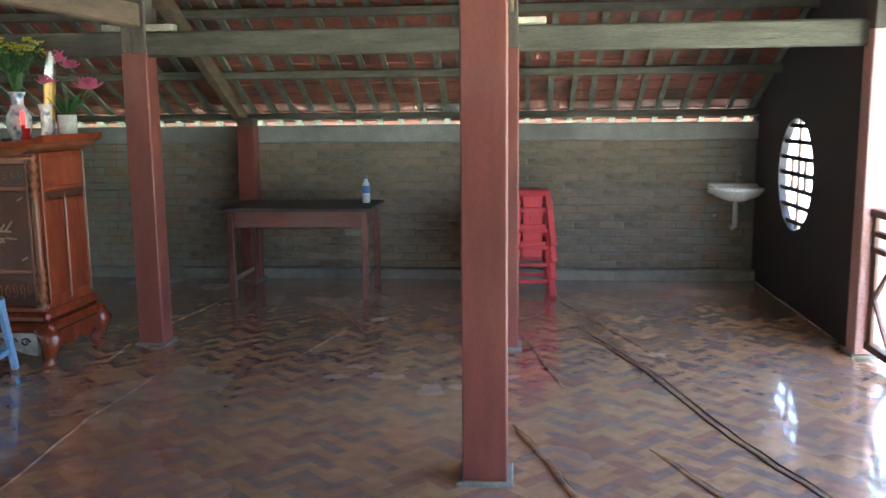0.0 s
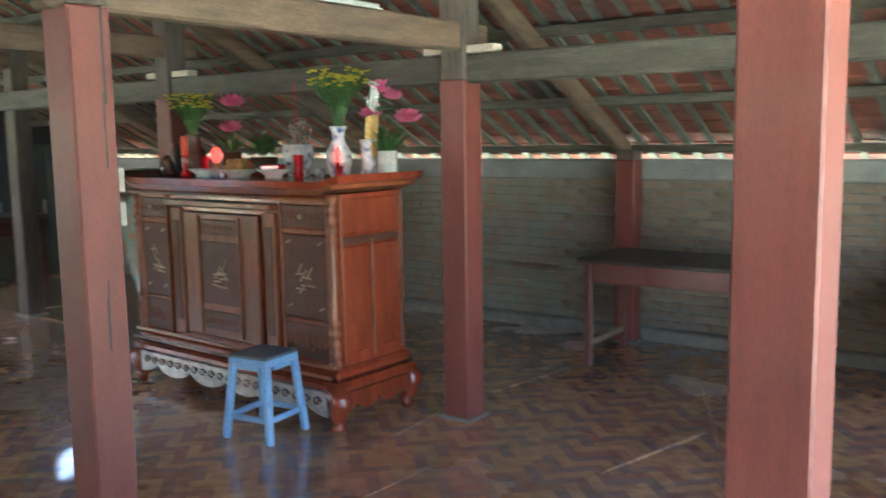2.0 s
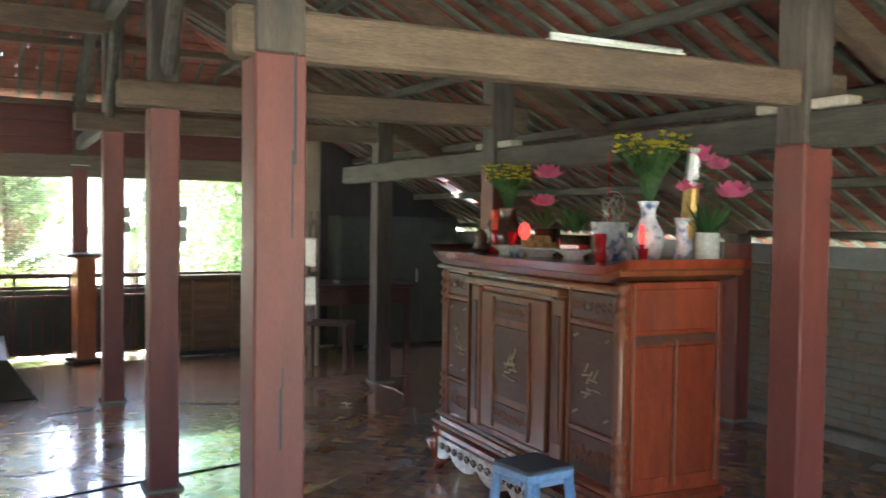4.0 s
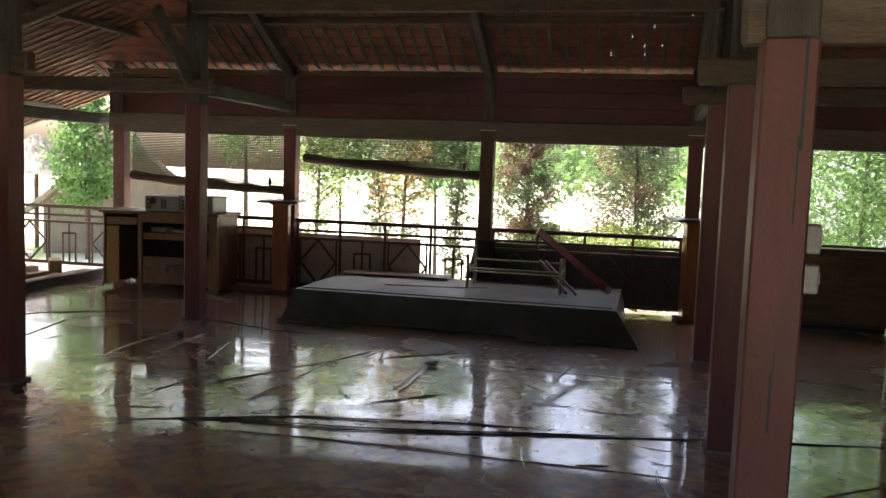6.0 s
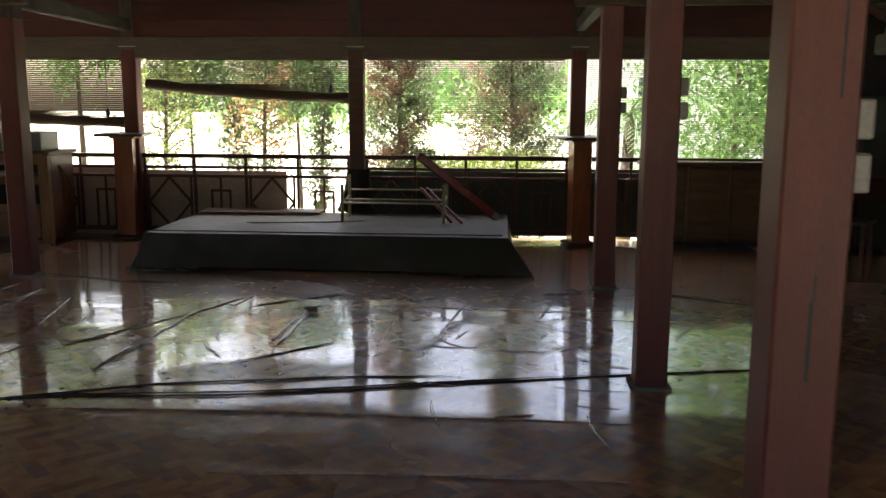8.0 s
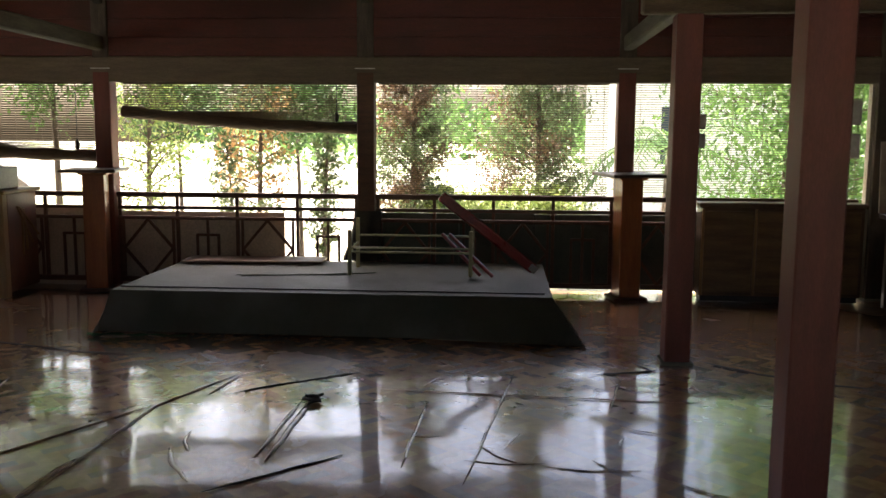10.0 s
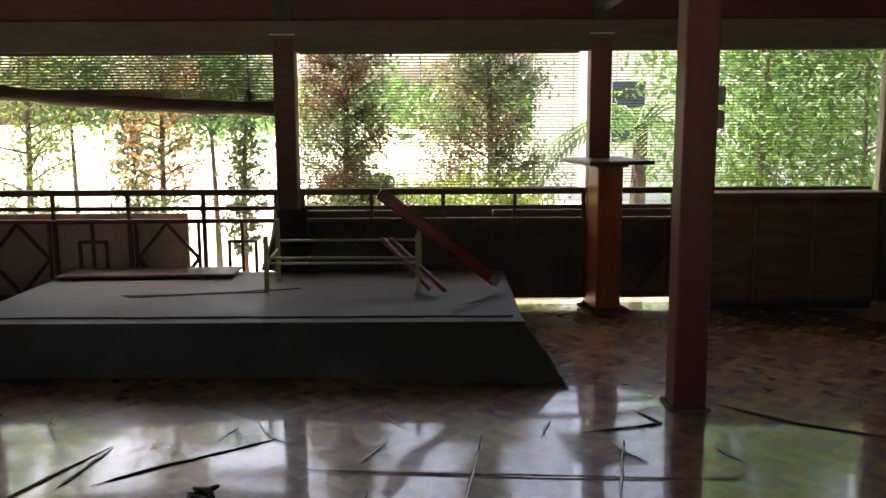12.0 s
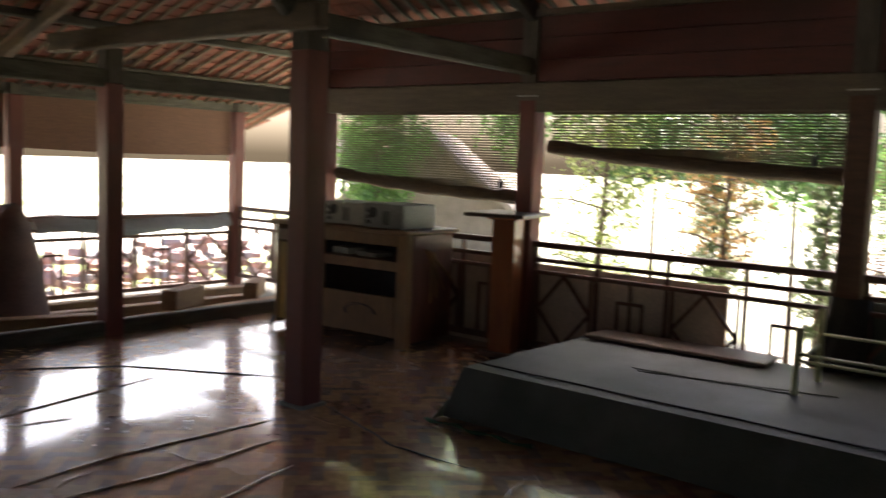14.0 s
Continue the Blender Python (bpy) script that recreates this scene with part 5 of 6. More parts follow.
# ---- stools ----
BLUE_PLASTIC = mat("pale_blue_plastic", (0.27, 0.46, 0.72), (0.23, 0.41, 0.66), rough=0.35, bump=0.03)
BLUE_TOP = mat("worn_grey_blue_plastic", (0.14, 0.17, 0.20), (0.10, 0.13, 0.15), rough=0.5, bump=0.05)
RED_PLASTIC = mat("red_plastic", (0.55, 0.035, 0.05), (0.47, 0.03, 0.04), rough=0.3, bump=0.03)


def stool(name, label, material, top_mat, m, h=0.44, base=0.165, top=0.115, group="", deep=0.0):
    s = thing(name, label, "stool", m, group)
    part("seat", block(-top - 0.012, -top - 0.012, h - 0.02, top + 0.012, top + 0.012, h, 0.012), top_mat, s)
    part("seat_rim", block(-top - 0.016, -top - 0.016, h - 0.055, top + 0.016, top + 0.016, h - 0.006, 0.012), material, s)
    for sx in (-1, 1):
        for sy in (-1, 1):
            t = bmesh.new()
            a, b = base - 0.02, top - 0.008
            bar((sx * a, sy * a, 0), (sx * b, sy * b, h - 0.03), 0.046 + 0.2 * deep, 0.040 + 0.1 * deep, 0.012, t)
            part("leg", t, material, s)
    for k in range(4):
        f = 0.27
        q = base - 0.02 + (top - base) * f
        z = h * f
        pa, pb = ((-q, q), (q, q)) if k == 0 else ((-q, -q), (q, -q)) if k == 1 else ((q, -q), (q, q)) if k == 2 else ((-q, -q), (-q, q))
        part("stretcher", bar((*pa, z), (*pb, z), 0.016, 0.03, 0.004), material, s)
    for k in range(4):
        q = top + 0.004
        z = h - 0.085
        w = top * 0.62
        pa, pb = (((-w, q), (w, q)), ((-w, -q), (w, -q)), ((q, -w), (q, w)), ((-q, -w), (-q, w)))[k]
        part("skirt", bar((*pa, z + 0.025 - deep / 2), (*pb, z + 0.025 - deep / 2), 0.012, 0.03 + deep, 0.004), material, s)
    return s


stool("stool", "pale blue plastic stool with a worn dark seat", BLUE_PLASTIC, BLUE_TOP, pose(-2.90, 4.13, 0, 0, 0, 7), 0.445, 0.165, 0.115)
for x, y, n, turn in ((0.24, 6.62, 4, 4), (-0.12, 6.62, 3, -3)):
    for k in range(n):
        stool("stool", "red plastic stool nested in a stack", RED_PLASTIC, RED_PLASTIC, pose(x, y, k * 0.135, 0, 0, turn + rnd(-1, 1)), 0.44, 0.185, 0.125, "stacked red stools", 0.06)

# ---- table with a bottle ----
TABLE = mat("dark_red_table_wood", (0.17, 0.055, 0.04), (0.11, 0.04, 0.03), rough=0.4, stretch=(1, 5, 5), coat=0.2)
TABLE_TOP = mat("dark_table_top", (0.06, 0.055, 0.05), (0.04, 0.037, 0.034), rough=0.45, bump=0.1)
t = thing("table", "plain dark red wooden table against the brick wall", "table", pose(-1.59, 6.58, 0))
part("tabletop", block(-0.60, -0.33, 0.70, 0.60, 0.33, 0.728, 0.006), TABLE_TOP, t, "dark dusty top")
for sy in (-0.29, 0.27):
    part("apron", block(-0.52, sy, 0.57, 0.52, sy + 0.022, 0.70, 0.003), TABLE, t)
    for sx in (-0.56, 0.51):
        part("leg", block(sx, sy - 0.01, 0, sx + 0.05, sy + 0.04, 0.70, 0.004), TABLE, t)
for sx in (-0.545, 0.52):
    part("side_apron", block(sx, -0.25, 0.58, sx + 0.022, 0.26, 0.70, 0.003), TABLE, t)
    part("stretcher", block(sx, -0.25, 0.13, sx + 0.025, 0.26, 0.17, 0.003), OLD_WOOD_Y, t)
b = thing("water_bottle", "clear plastic water bottle with a blue label", "bottle", pose(-1.10, 6.66, 0.7285))
part("body", lathe([(0.028, 0), (0.032, 0.006), (0.032, 0.12), (0.030, 0.15), (0.013, 0.185), (0.013, 0.2)], 16), mat("clear_plastic", (0.7, 0.78, 0.8), (0.62, 0.7, 0.72), rough=0.1, bump=0.03), b, smooth=True)
part("label", lathe([(0.0335, 0.08), (0.0335, 0.14)], 16, cap=False), mat("blue_label", (0.05, 0.16, 0.50), (0.04, 0.12, 0.40), rough=0.4), b, "blue paper label")
part("cap", lathe([(0.015, 0.195), (0.015, 0.215)], 12), mat("blue_cap", (0.10, 0.25, 0.60), rough=0.4), b)

# ---- wash basin ----
k = thing("wash_basin", "white ceramic wash basin fixed in the dark corner", "basin", pose(1.95, WALL_Y - 0.19, 0))
bm = lathe([(0.05, 0.69), (0.09, 0.70), (0.18, 0.735), (0.225, 0.785), (0.235, 0.81), (0.22, 0.812), (0.19, 0.79), (0.06, 0.73)], 28)
bmesh.ops.transform(bm, matrix=Matrix.Diagonal((1, 0.8, 1, 1)), verts=bm.verts)
part("bowl", bm, WHITE_POT, k, smooth=True)
part("back_ledge", block(-0.20, 0.10, 0.74, 0.20, 0.19, 0.83, 0.012), WHITE_POT, k)
part("tap", tube([(0.03, 0.13, 0.83), (0.03, 0.13, 0.91), (0.03, 0.09, 0.935), (0.03, 0.02, 0.91)], 0.011, 8), METAL, k, "chrome tap", True)
part("waste_pipe", tube([(0, 0.02, 0.70), (0, 0.02, 0.48), (0, 0.10, 0.45), (0, 0.18, 0.46)], 0.02, 8), WHITE_POT, k, "", True)
part("valve", lathe([(0.012, 0), (0.018, 0.02), (0.01, 0.03)], 10), METAL, k, "", True, pose(-0.14, 0.185, 0.55, 90))

# ---- switch boxes on the posts ----
GREY_BOX = mat("off_white_plastic", (0.42, 0.39, 0.35), (0.35, 0.33, 0.30), rough=0.5, bump=0.03)
for x, y, z, n in ((-2.19, 2.738, 1.25, 2), (-4.685, 2.858, 1.36, 2), (-7.17, 2.9, 1.36, 2)):
    for i in range(n):
        s = thing("switch_box", "small off-white electric switch box on a post", "switch", pose(x, y + 0.08, z + i * 0.115), "switch boxes")
        part("case", block(-0.04, 0, 0, 0.04, 0.045, 0.085, 0.005), GREY_BOX, s)
        part("switch", block(-0.02, 0.045, 0.025, 0.02, 0.051, 0.06, 0.003), WHITE_POT, s)

# ---- dim north-west corner ----
DARK_TABLE = mat("dark_varnished_table", (0.09, 0.035, 0.025), (0.06, 0.025, 0.02), rough=0.4, coat=0.2)
t = thing("table", "dark varnished side table in the dim corner", "table", pose(-8.75, 5.45, 0))
part("tabletop", block(-0.45, -0.5, 0.75, 0.40, 0.7, 0.79, 0.006), DARK_TABLE, t)
part("drawer_front", block(0.36, -0.45, 0.58, 0.38, 0.65, 0.745, 0.004), DARK_TABLE, t)
for sx in (-0.4, 0.32):
    for sy in (-0.46, 0.6):
        part("leg", block(sx, sy, 0, sx + 0.06, sy + 0.06, 0.75, 0.004), DARK_TABLE, t)
FRAME_WHITE = mat("chalky_white_wood", (0.33, 0.29, 0.24), (0.24, 0.21, 0.17), rough=0.7)
t = thing("chair", "tall-backed pale wooden chair by the dim corner", "chair", pose(-7.93, 5.03, 0, 0, 0, 55))
for sx in (-0.13, 0.13):
    part("back_post", block(-0.2, sx - 0.02, 0, -0.165, sx + 0.02, 1.56, 0.005), FRAME_WHITE, t)
    part("front_leg", block(0.16, sx - 0.02, 0, 0.2, sx + 0.02, 0.46, 0.005), DARK_TABLE, t)
part("seat", block(-0.2, -0.16, 0.44, 0.21, 0.16, 0.475, 0.006), DARK_TABLE, t)
for z, h in ((1.43, 0.045), (0.76, 0.20)):
    part("back_rail", block(-0.195, -0.11, z, -0.17, 0.11, z + h, 0.004), FRAME_WHITE, t)
t = thing("metal_cabinet", "grey-green steel cupboard along the wall", "cupboard", pose(-9.28, 6.35, 0))
GG = mat("grey_green_steel", (0.085, 0.10, 0.07), (0.06, 0.07, 0.05), rough=0.7, bump=0.05)
part("body", block(-0.2, -0.8, 0.03, 0.18, 0.72, 1.52, 0.006), GG, t)
for y0, y1 in ((-0.78, -0.29), (-0.27, 0.22), (0.24, 0.70)):
    part("door", block(0.18, y0, 0.06, 0.195, y1, 1.49, 0.004), GG, t)
    part("handle", block(0.195, y1 - 0.06, 0.75, 0.21, y1 - 0.04, 0.9, 0.003), METAL, t)
solid("cream_board", block(0, -0.34, 0, 0.014, 0.02, 0.60, 0.004), mat("cream_card", (0.60, 0.52, 0.42), (0.50, 0.43, 0.35), rough=0.8, stain=(0.42, 0.26, 0.22), stain_at=0.66, stain_scale=6), "cream card board propped on the side table", "board", m=pose(RIM_X + 0.34, 5.28, 0.792, 0, -4, 0))
# dark panel put over the cream plaster for the shade in this corner
solid("wall_panel", block(RIM_X + 0.034, 5.46, 0.0, RIM_X + 0.06, WALL_Y - 0.01, 2.4, 0.004), DARK_WALL, "dark panel over the plaster, standing for the corner's shade", "wall", "structure")
solid("paper_flower", lathe([(0.002, 0), (0.03, 0.015), (0.035, 0.03), (0.01, 0.045)], 10), WHITE_POT, "small white flower lying on the table", "flower", smooth=True, m=pose(-8.5, 5.3, 0.792))

# ---- south gallery: kerb beam, timbers, blinds, tarpaulin ----
solid("threshold_beam", bar((-10.0, -4.44, 0.035), (2.2, -4.44, 0.035), 0.09, 0.15, 0.01), OLD_WOOD, "dark timber kerb along the edge of the vinyl floor", "beam", "structure")
RAW = mat("raw_yellow_timber", (0.36, 0.22, 0.11), (0.24, 0.14, 0.07), rough=0.7, scale=4, stretch=(0.8, 4, 4), bump=0.3)
for i, (p, q, w, h) in enumerate((((-9.9, -4.9, -0.03), (-7.9, -4.75, -0.03), 0.16, 0.14), ((-9.6, -5.3, -0.04), (-7.0, -5.5, -0.04), 0.14, 0.12), ((-8.3, -4.85, 0.13), (-8.75, -5.05, 0.13), 0.16, 0.18),
                                  ((-9.3, -4.95, 0.12), (-9.6, -5.2, 0.12), 0.15, 0.16), ((-7.6, -4.8, 0.0), (-6.4, -5.2, 0.0), 0.15, 0.2), ((-10.0, -5.8, -0.04), (-7.6, -5.9, -0.04), 0.14, 0.12))):
    solid("timber", bar(p, q, w, h, 0.008), RAW, "raw sawn timber baulk stored on the lower floor", "timber", group="stored timbers")
PANEL = mat("brown_hanging_blind", (0.23, 0.115, 0.072), (0.16, 0.08, 0.052), rough=0.75, scale=30, stretch=(0.3, 0.3, 5), fine=60)
for a, b in ((-10.22, -7.77), (-7.61, -5.08), (-4.92, -2.38), (-2.22, -0.02)):
    bl = thing("roll_blind", "brown blind hanging below the eave of the gallery", "blind", pose(0, -6.5, 0), "gallery blinds")
    part("cloth", sheet(0, 0, 24, 8, lambda u, v: (a + (b - a) * u, 0.01 * math.sin(u * 19) * v, 1.97 - 0.52 * v - 0.02 * math.sin(u * 3.1))), PANEL, bl, smooth=True)
    part("head_rail", block(a, -0.02, 1.95, b, 0.02, 1.985, 0.004), OLD_WOOD, bl)
TARP = mat("grey_tarpaulin", (0.30, 0.31, 0.30), (0.22, 0.23, 0.22), rough=0.6, scale=3)


def tarp_fn(u, v):
    x = -10.15 + 2.3 * u
    sag = 0.05 * math.sin(u * math.pi) + 0.02 * math.sin(u * 13)
    return (x, -6.5 + 0.14 * math.cos(math.pi * v), 0.80 - sag - 0.16 * abs(v - 0.5) * 2 + 0.01 * noise.noise((x * 4, v * 3, 0)))


solid("tarpaulin", sheet(0, 0, 50, 10, tarp_fn), TARP, "grey tarpaulin hung over the gallery railing", "tarpaulin", smooth=True)

# ---- folds of the vinyl, tapes and cables on the floor ----
CABLE = mat("dark_brown_cable", (0.055, 0.036, 0.03), (0.038, 0.026, 0.022), rough=0.5, bump=0.05)


def fold(points, r, material=None, name="vinyl_fold", label="raised fold in the vinyl sheet", category="fold", flat=0.55, kind="structure"):
    pts = []
    P = [Vector((x, y, 0)) for x, y in points]
    for a, b in zip(P, P[1:]):
        for i in range(8):
            q = a.lerp(b, i / 8)
            q.x += 0.012 * noise.noise((q.x * 5, q.y * 5, 1.0))
            q.y += 0.012 * noise.noise((q.x * 5, q.y * 5, 7.0))
            pts.append(q)
    pts.append(P[-1])
    n = len(pts)
    rad = [max(0.002, r * min(1, 6 * min(i, n - 1 - i) / n) * (0.8 + 0.4 * noise.noise((i * 0.6, r, 2)))) for i in range(n)]
    return solid(name, tube(pts, rad, 8, flat=flat), material or VINYL, label, category, kind, smooth=True)


for pts, r in (([(0.42, 6.39), (0.89, 5.02), (1.10, 4.36)], 0.016), ([(0.13, 5.45), (0.39, 4.07)], 0.018), ([(0.12, 3.54), (0.29, 3.07), (0.40, 2.60)], 0.024), ([(0.71, 3.28), (0.93, 2.77), (1.05, 2.3)], 0.02),
               ([(-1.37, 6.36), (-0.89, 5.26)], 0.016), ([(-2.32, 4.46), (-2.36, 4.99)], 0.014), ([(-1.89, 2.6), (-1.95, 3.53), (-1.89, 4.3)], 0.012), ([(-2.33, 5.38), (-2.19, 6.23)], 0.013), ([(-1.2, 4.6), (-1.0, 5.4)], 0.012),
               ([(-4.72, -0.08), (-5.97, -0.03), (-6.66, 0.24)], 0.013), ([(-5.25, 0.76), (-6.15, 0.77)], 0.02), ([(-5.30, 0.70), (-6.12, 0.72)], 0.014), ([(-5.22, 1.36), (-6.17, 1.40)], 0.012), ([(-6.39, 1.11), (-6.33, 1.86), (-6.27, 2.86)], 0.009),
               ([(-5.45, -1.73), (-6.01, -1.79), (-6.98, -1.74)], 0.016), ([(-5.54, -1.47), (-6.02, -1.42), (-6.77, -1.45)], 0.014), ([(-4.08, -0.28), (-4.13, 0.99), (-4.10, 2.13), (-4.08, 2.78)], 0.010), ([(-5.6, -0.9), (-6.5, -1.1)], 0.012), ([(-5.0, -2.6), (-7.0, -3.0)], 0.013),
               ([(-3.42, 0.94), (-3.47, 1.49), (-3.46, 2.59)], 0.012), ([(-4.71, -0.12), (-5.22, -0.08)], 0.016), ([(-6.22, 0.18), (-6.64, 0.25)], 0.014), ([(-5.05, 1.64), (-6.78, 1.87)], 0.009), ([(-5.04, -0.56), (-5.99, -0.05)], 0.011),
               ([(-4.13, 2.06), (-4.18, 2.25)], 0.012), ([(-4.68, -0.83), (-5.31, -0.7)], 0.011), ([(-4.5, -1.9), (-4.9, -3.0)], 0.012), ([(-6.05, 2.35), (-6.7, 2.5)], 0.010), ([(-3.9, 3.1), (-4.5, 3.9)], 0.011)):
    fold(pts, r)
wr = random.Random(31)
for i in range(54):
    x, y, a, L = wr.uniform(-7.3, -3.6), wr.uniform(-2.6, 3.6), wr.choice((1.45, 1.7, 0.3, 2.9, 0.8)) + wr.uniform(-0.25, 0.25), wr.uniform(0.12, 0.45)
    c_, d_ = math.cos(a) * L / 2, math.sin(a) * L / 2
    fold([(x - c_, y - d_), (x + 0.02, y - 0.015), (x + c_, y + d_)], wr.uniform(0.006, 0.013), flat=0.2, label="small wrinkle in the vinyl sheet")
# brown folds of the sheet, coloured darker for their shadowed side
FOLD_SHADED = mat("brown_vinyl_fold_shaded", (0.17, 0.095, 0.065), (0.10, 0.06, 0.045), rough=0.35, coat=0.5, bump=0.05)
for pts, r in (([(0.40, 5.85), (0.85, 4.46), (1.10, 3.40), (1.31, 2.79), (1.55, 1.9)], 0.013), ([(0.44, 5.85), (0.90, 4.44), (1.15, 3.38), (1.36, 2.75)], 0.008)):
    fold(pts, r, FOLD_SHADED, label="raised brown vinyl fold, its shading put into the colour")
for pts in ([(-7.05, 5.12), (-6.75, 4.98), (-6.45, 4.72)], [(-7.05, 5.14), (-6.75, 5.2), (-6.5, 5.17)]):
    fold(pts, 0.014)
for pts, r in (([(-4.05, -0.9), (-4.26, -0.03), (-4.36, 0.85), (-4.57, 1.72), (-4.84, 2.77), (-4.98, 3.46), (-5.08, 3.95)], 0.008), ([(-4.10, -0.6), (-4.30, 0.0), (-4.41, 0.85), (-4.62, 1.72), (-4.86, 2.72)], 0.007),
               ([(-4.15, -0.5), (-4.49, 0.34), (-4.68, 1.25), (-4.75, 1.9)], 0.008), ([(-7.19, 3.04), (-6.88, 3.36), (-6.68, 3.74), (-6.5, 4.3)], 0.011), ([(-7.10, 2.62), (-6.91, 2.72), (-6.79, 2.32)], 0.008),
               ([(-6.24, 0.31), (-6.45, 0.55), (-6.61, 0.79), (-6.74, 0.95)], 0.010), ([(-4.89, 0.59), (-5.35, 1.08)], 0.008), ([(-7.34, -1.80), (-7.15, -1.24), (-7.05, -0.95), (-7.07, -0.48)], 0.008), ([(-6.2, -3.9), (-6.97, -3.4), (-7.6, -2.4)], 0.008)):
    fold(pts, r, CABLE, "cable", "dark cable lying loose on the vinyl floor", "cable", 0.8, "")
solid("cable_knot", tube([(-6.12 + 0.05 * math.cos(i * 0.9), 0.78 + 0.05 * math.sin(i * 1.3), 0.012 + 0.01 * (i % 3)) for i in range(16)], 0.008, 6), CABLE, "tangled dark cable knot on the floor", "cable")

# crumpled paper scrap, cloth tied round the rim post, covered pile and rubble by the gallery
def scrap_fn(u, v):
    x, y = (u - 0.5) * 0.10, (v - 0.5) * 0.07
    return (x, y, 0.012 + 0.012 * noise.noise((x * 40, y * 40, 3)))


solid("paper_scrap", sheet(0, 0, 8, 6, scrap_fn), WHITE_POT, "small crumpled white paper scrap on the floor", "paper", m=pose(-6.28, 4.56, 0, 0, 0, 20))


def wrap_fn(u, v):
    a = 2 * math.pi * u
    r = 0.125 + 0.06 * v ** 1.8 + 0.012 * math.sin(a * 7 + 2 * v) * (0.3 + v)
    return (RIM_X + r * math.cos(a), ROW_MID + r * math.sin(a) - 0.05 * v ** 2 + 0.01, 0.74 - 0.45 * v)


solid("cloth_wrap", sheet(0, 0, 56, 14, wrap_fn), mat("dark_brown_cloth", (0.055, 0.047, 0.04), (0.035, 0.03, 0.026), rough=0.9), "dark cloth gathered round the foot of the rim post", "cloth", smooth=True)


def pile_fn(u, v):
    a = 2 * math.pi * u
    r = 0.08 + 0.62 * v ** 0.8
    x, y = r * math.cos(a) * 0.75, r * math.sin(a)
    z = 1.06 * (1 - v ** 1.3) + 0.10 * noise.noise((x * 3.0, y * 3.0, 4.0)) * (1 - abs(2 * v - 1)) + 0.03 * noise.noise((x * 9, y * 9, 1.0)) * (1 - v)
    return (x - 0.25 * (1 - v), y, max(z, 0.0))


solid("canvas_cover", sheet(0, 0, 48, 20, pile_fn), mat("dusty_rose_brown_canvas", (0.20, 0.12, 0.10), (0.12, 0.075, 0.065), rough=0.85, scale=4), "dusty rose-brown canvas cover draped high in the gallery", "canvas", smooth=True, m=pose(-7.05, -5.75, -0.1))
rs_ = np.random.RandomState(12)
rub = bmesh.new()
for i in range(420):
    x, y = rs_.uniform(-12.5, -6.0), -8.6 + rs_.normal() * 0.5
    z = -0.40 + max(0.0, 0.62 - 0.55 * abs(y + 8.6)) * rs_.uniform(0.1, 1.0)
    L, w_, h_ = rs_.uniform(0.10, 0.26), rs_.uniform(0.07, 0.13), rs_.uniform(0.05, 0.09)
    block(x - L / 2, y - w_ / 2, z, x + L / 2, y + w_ / 2, z + h_, 0, rub, Matrix.Rotation(rs_.uniform(0, 3.1), 4, "Z") @ Matrix.Rotation(rs_.uniform(-0.5, 0.5), 4, "X"))
solid("rubble_heap", rub, mat("broken_pink_brick", (0.46, 0.27, 0.23), (0.30, 0.20, 0.19), rough=0.9, scale=3, stain=(0.30, 0.31, 0.36), stain_at=0.55, stain_scale=4), "long heap of broken pinkish bricks outside the gallery", "rubble", "stuff")

# thin white strip and rod lying along the tie beam
q = thing("beam_strip", "thin white strip along the top of the tie beam", "lamp", pose(-2.2, 3.70, 2.122))
part("batten", block(-0.022, 0, 0, 0.022, 0.6, 0.012, 0.003), WHITE_POT, q)
part("tube", tube([(0, 0.01, 0.022), (0, 0.59, 0.022)], 0.010, 10), WHITE_POT, q, "thin white rod", True)

# ---- outside: trees, palm, houses ----
CONIFER = leaf_mat("grey_green_conifer_leaves", (0.20, 0.25, 0.11), (0.09, 0.13, 0.06))
CONIFER_DRY = leaf_mat("dry_brown_conifer_leaves", (0.26, 0.16, 0.09), (0.13, 0.09, 0.05))
BROAD = leaf_mat("fresh_green_leaves", (0.18, 0.31, 0.085), (0.07, 0.15, 0.04), glow=0.42)
PALE_LEAF = leaf_mat("pale_yellow_green_leaves", (0.34, 0.40, 0.12), (0.18, 0.26, 0.07))
DEEP_LEAF = leaf_mat("deep_green_leaves", (0.11, 0.21, 0.06), (0.04, 0.09, 0.03))
ORANGE_LEAF = leaf_mat("orange_dry_leaves", (0.42, 0.25, 0.09), (0.26, 0.17, 0.08))


def leaf_cloud(name, pts, size, material, parent, seed, droop=0.0):
    """Many small leaves, one at each point, turned at random."""
    rs = np.random.RandomState(seed)
    n = len(pts)
    P = np.asarray(pts, float)
    d = rs.normal(size=(n, 3))
    d[:, 2] -= droop
    d /= np.linalg.norm(d, axis=1)[:, None]
    e = np.cross(d, rs.normal(size=(n, 3)))
    e /= np.linalg.norm(e, axis=1)[:, None]
    s = size * rs.uniform(0.6, 1.3, (n, 1))
    V = np.stack([P - d * s, P + e * s * 0.42, P + d * s, P - e * s * 0.42], 1).reshape(-1, 3)
    me = bpy.data.meshes.new(name)
    me.from_pydata(V.tolist(), [], [(4 * i, 4 * i + 1, 4 * i + 2, 4 * i + 3) for i in range(n)])
    me.materials.append(material)
    ob = new(name, me)
    ob.parent = parent
    return ob


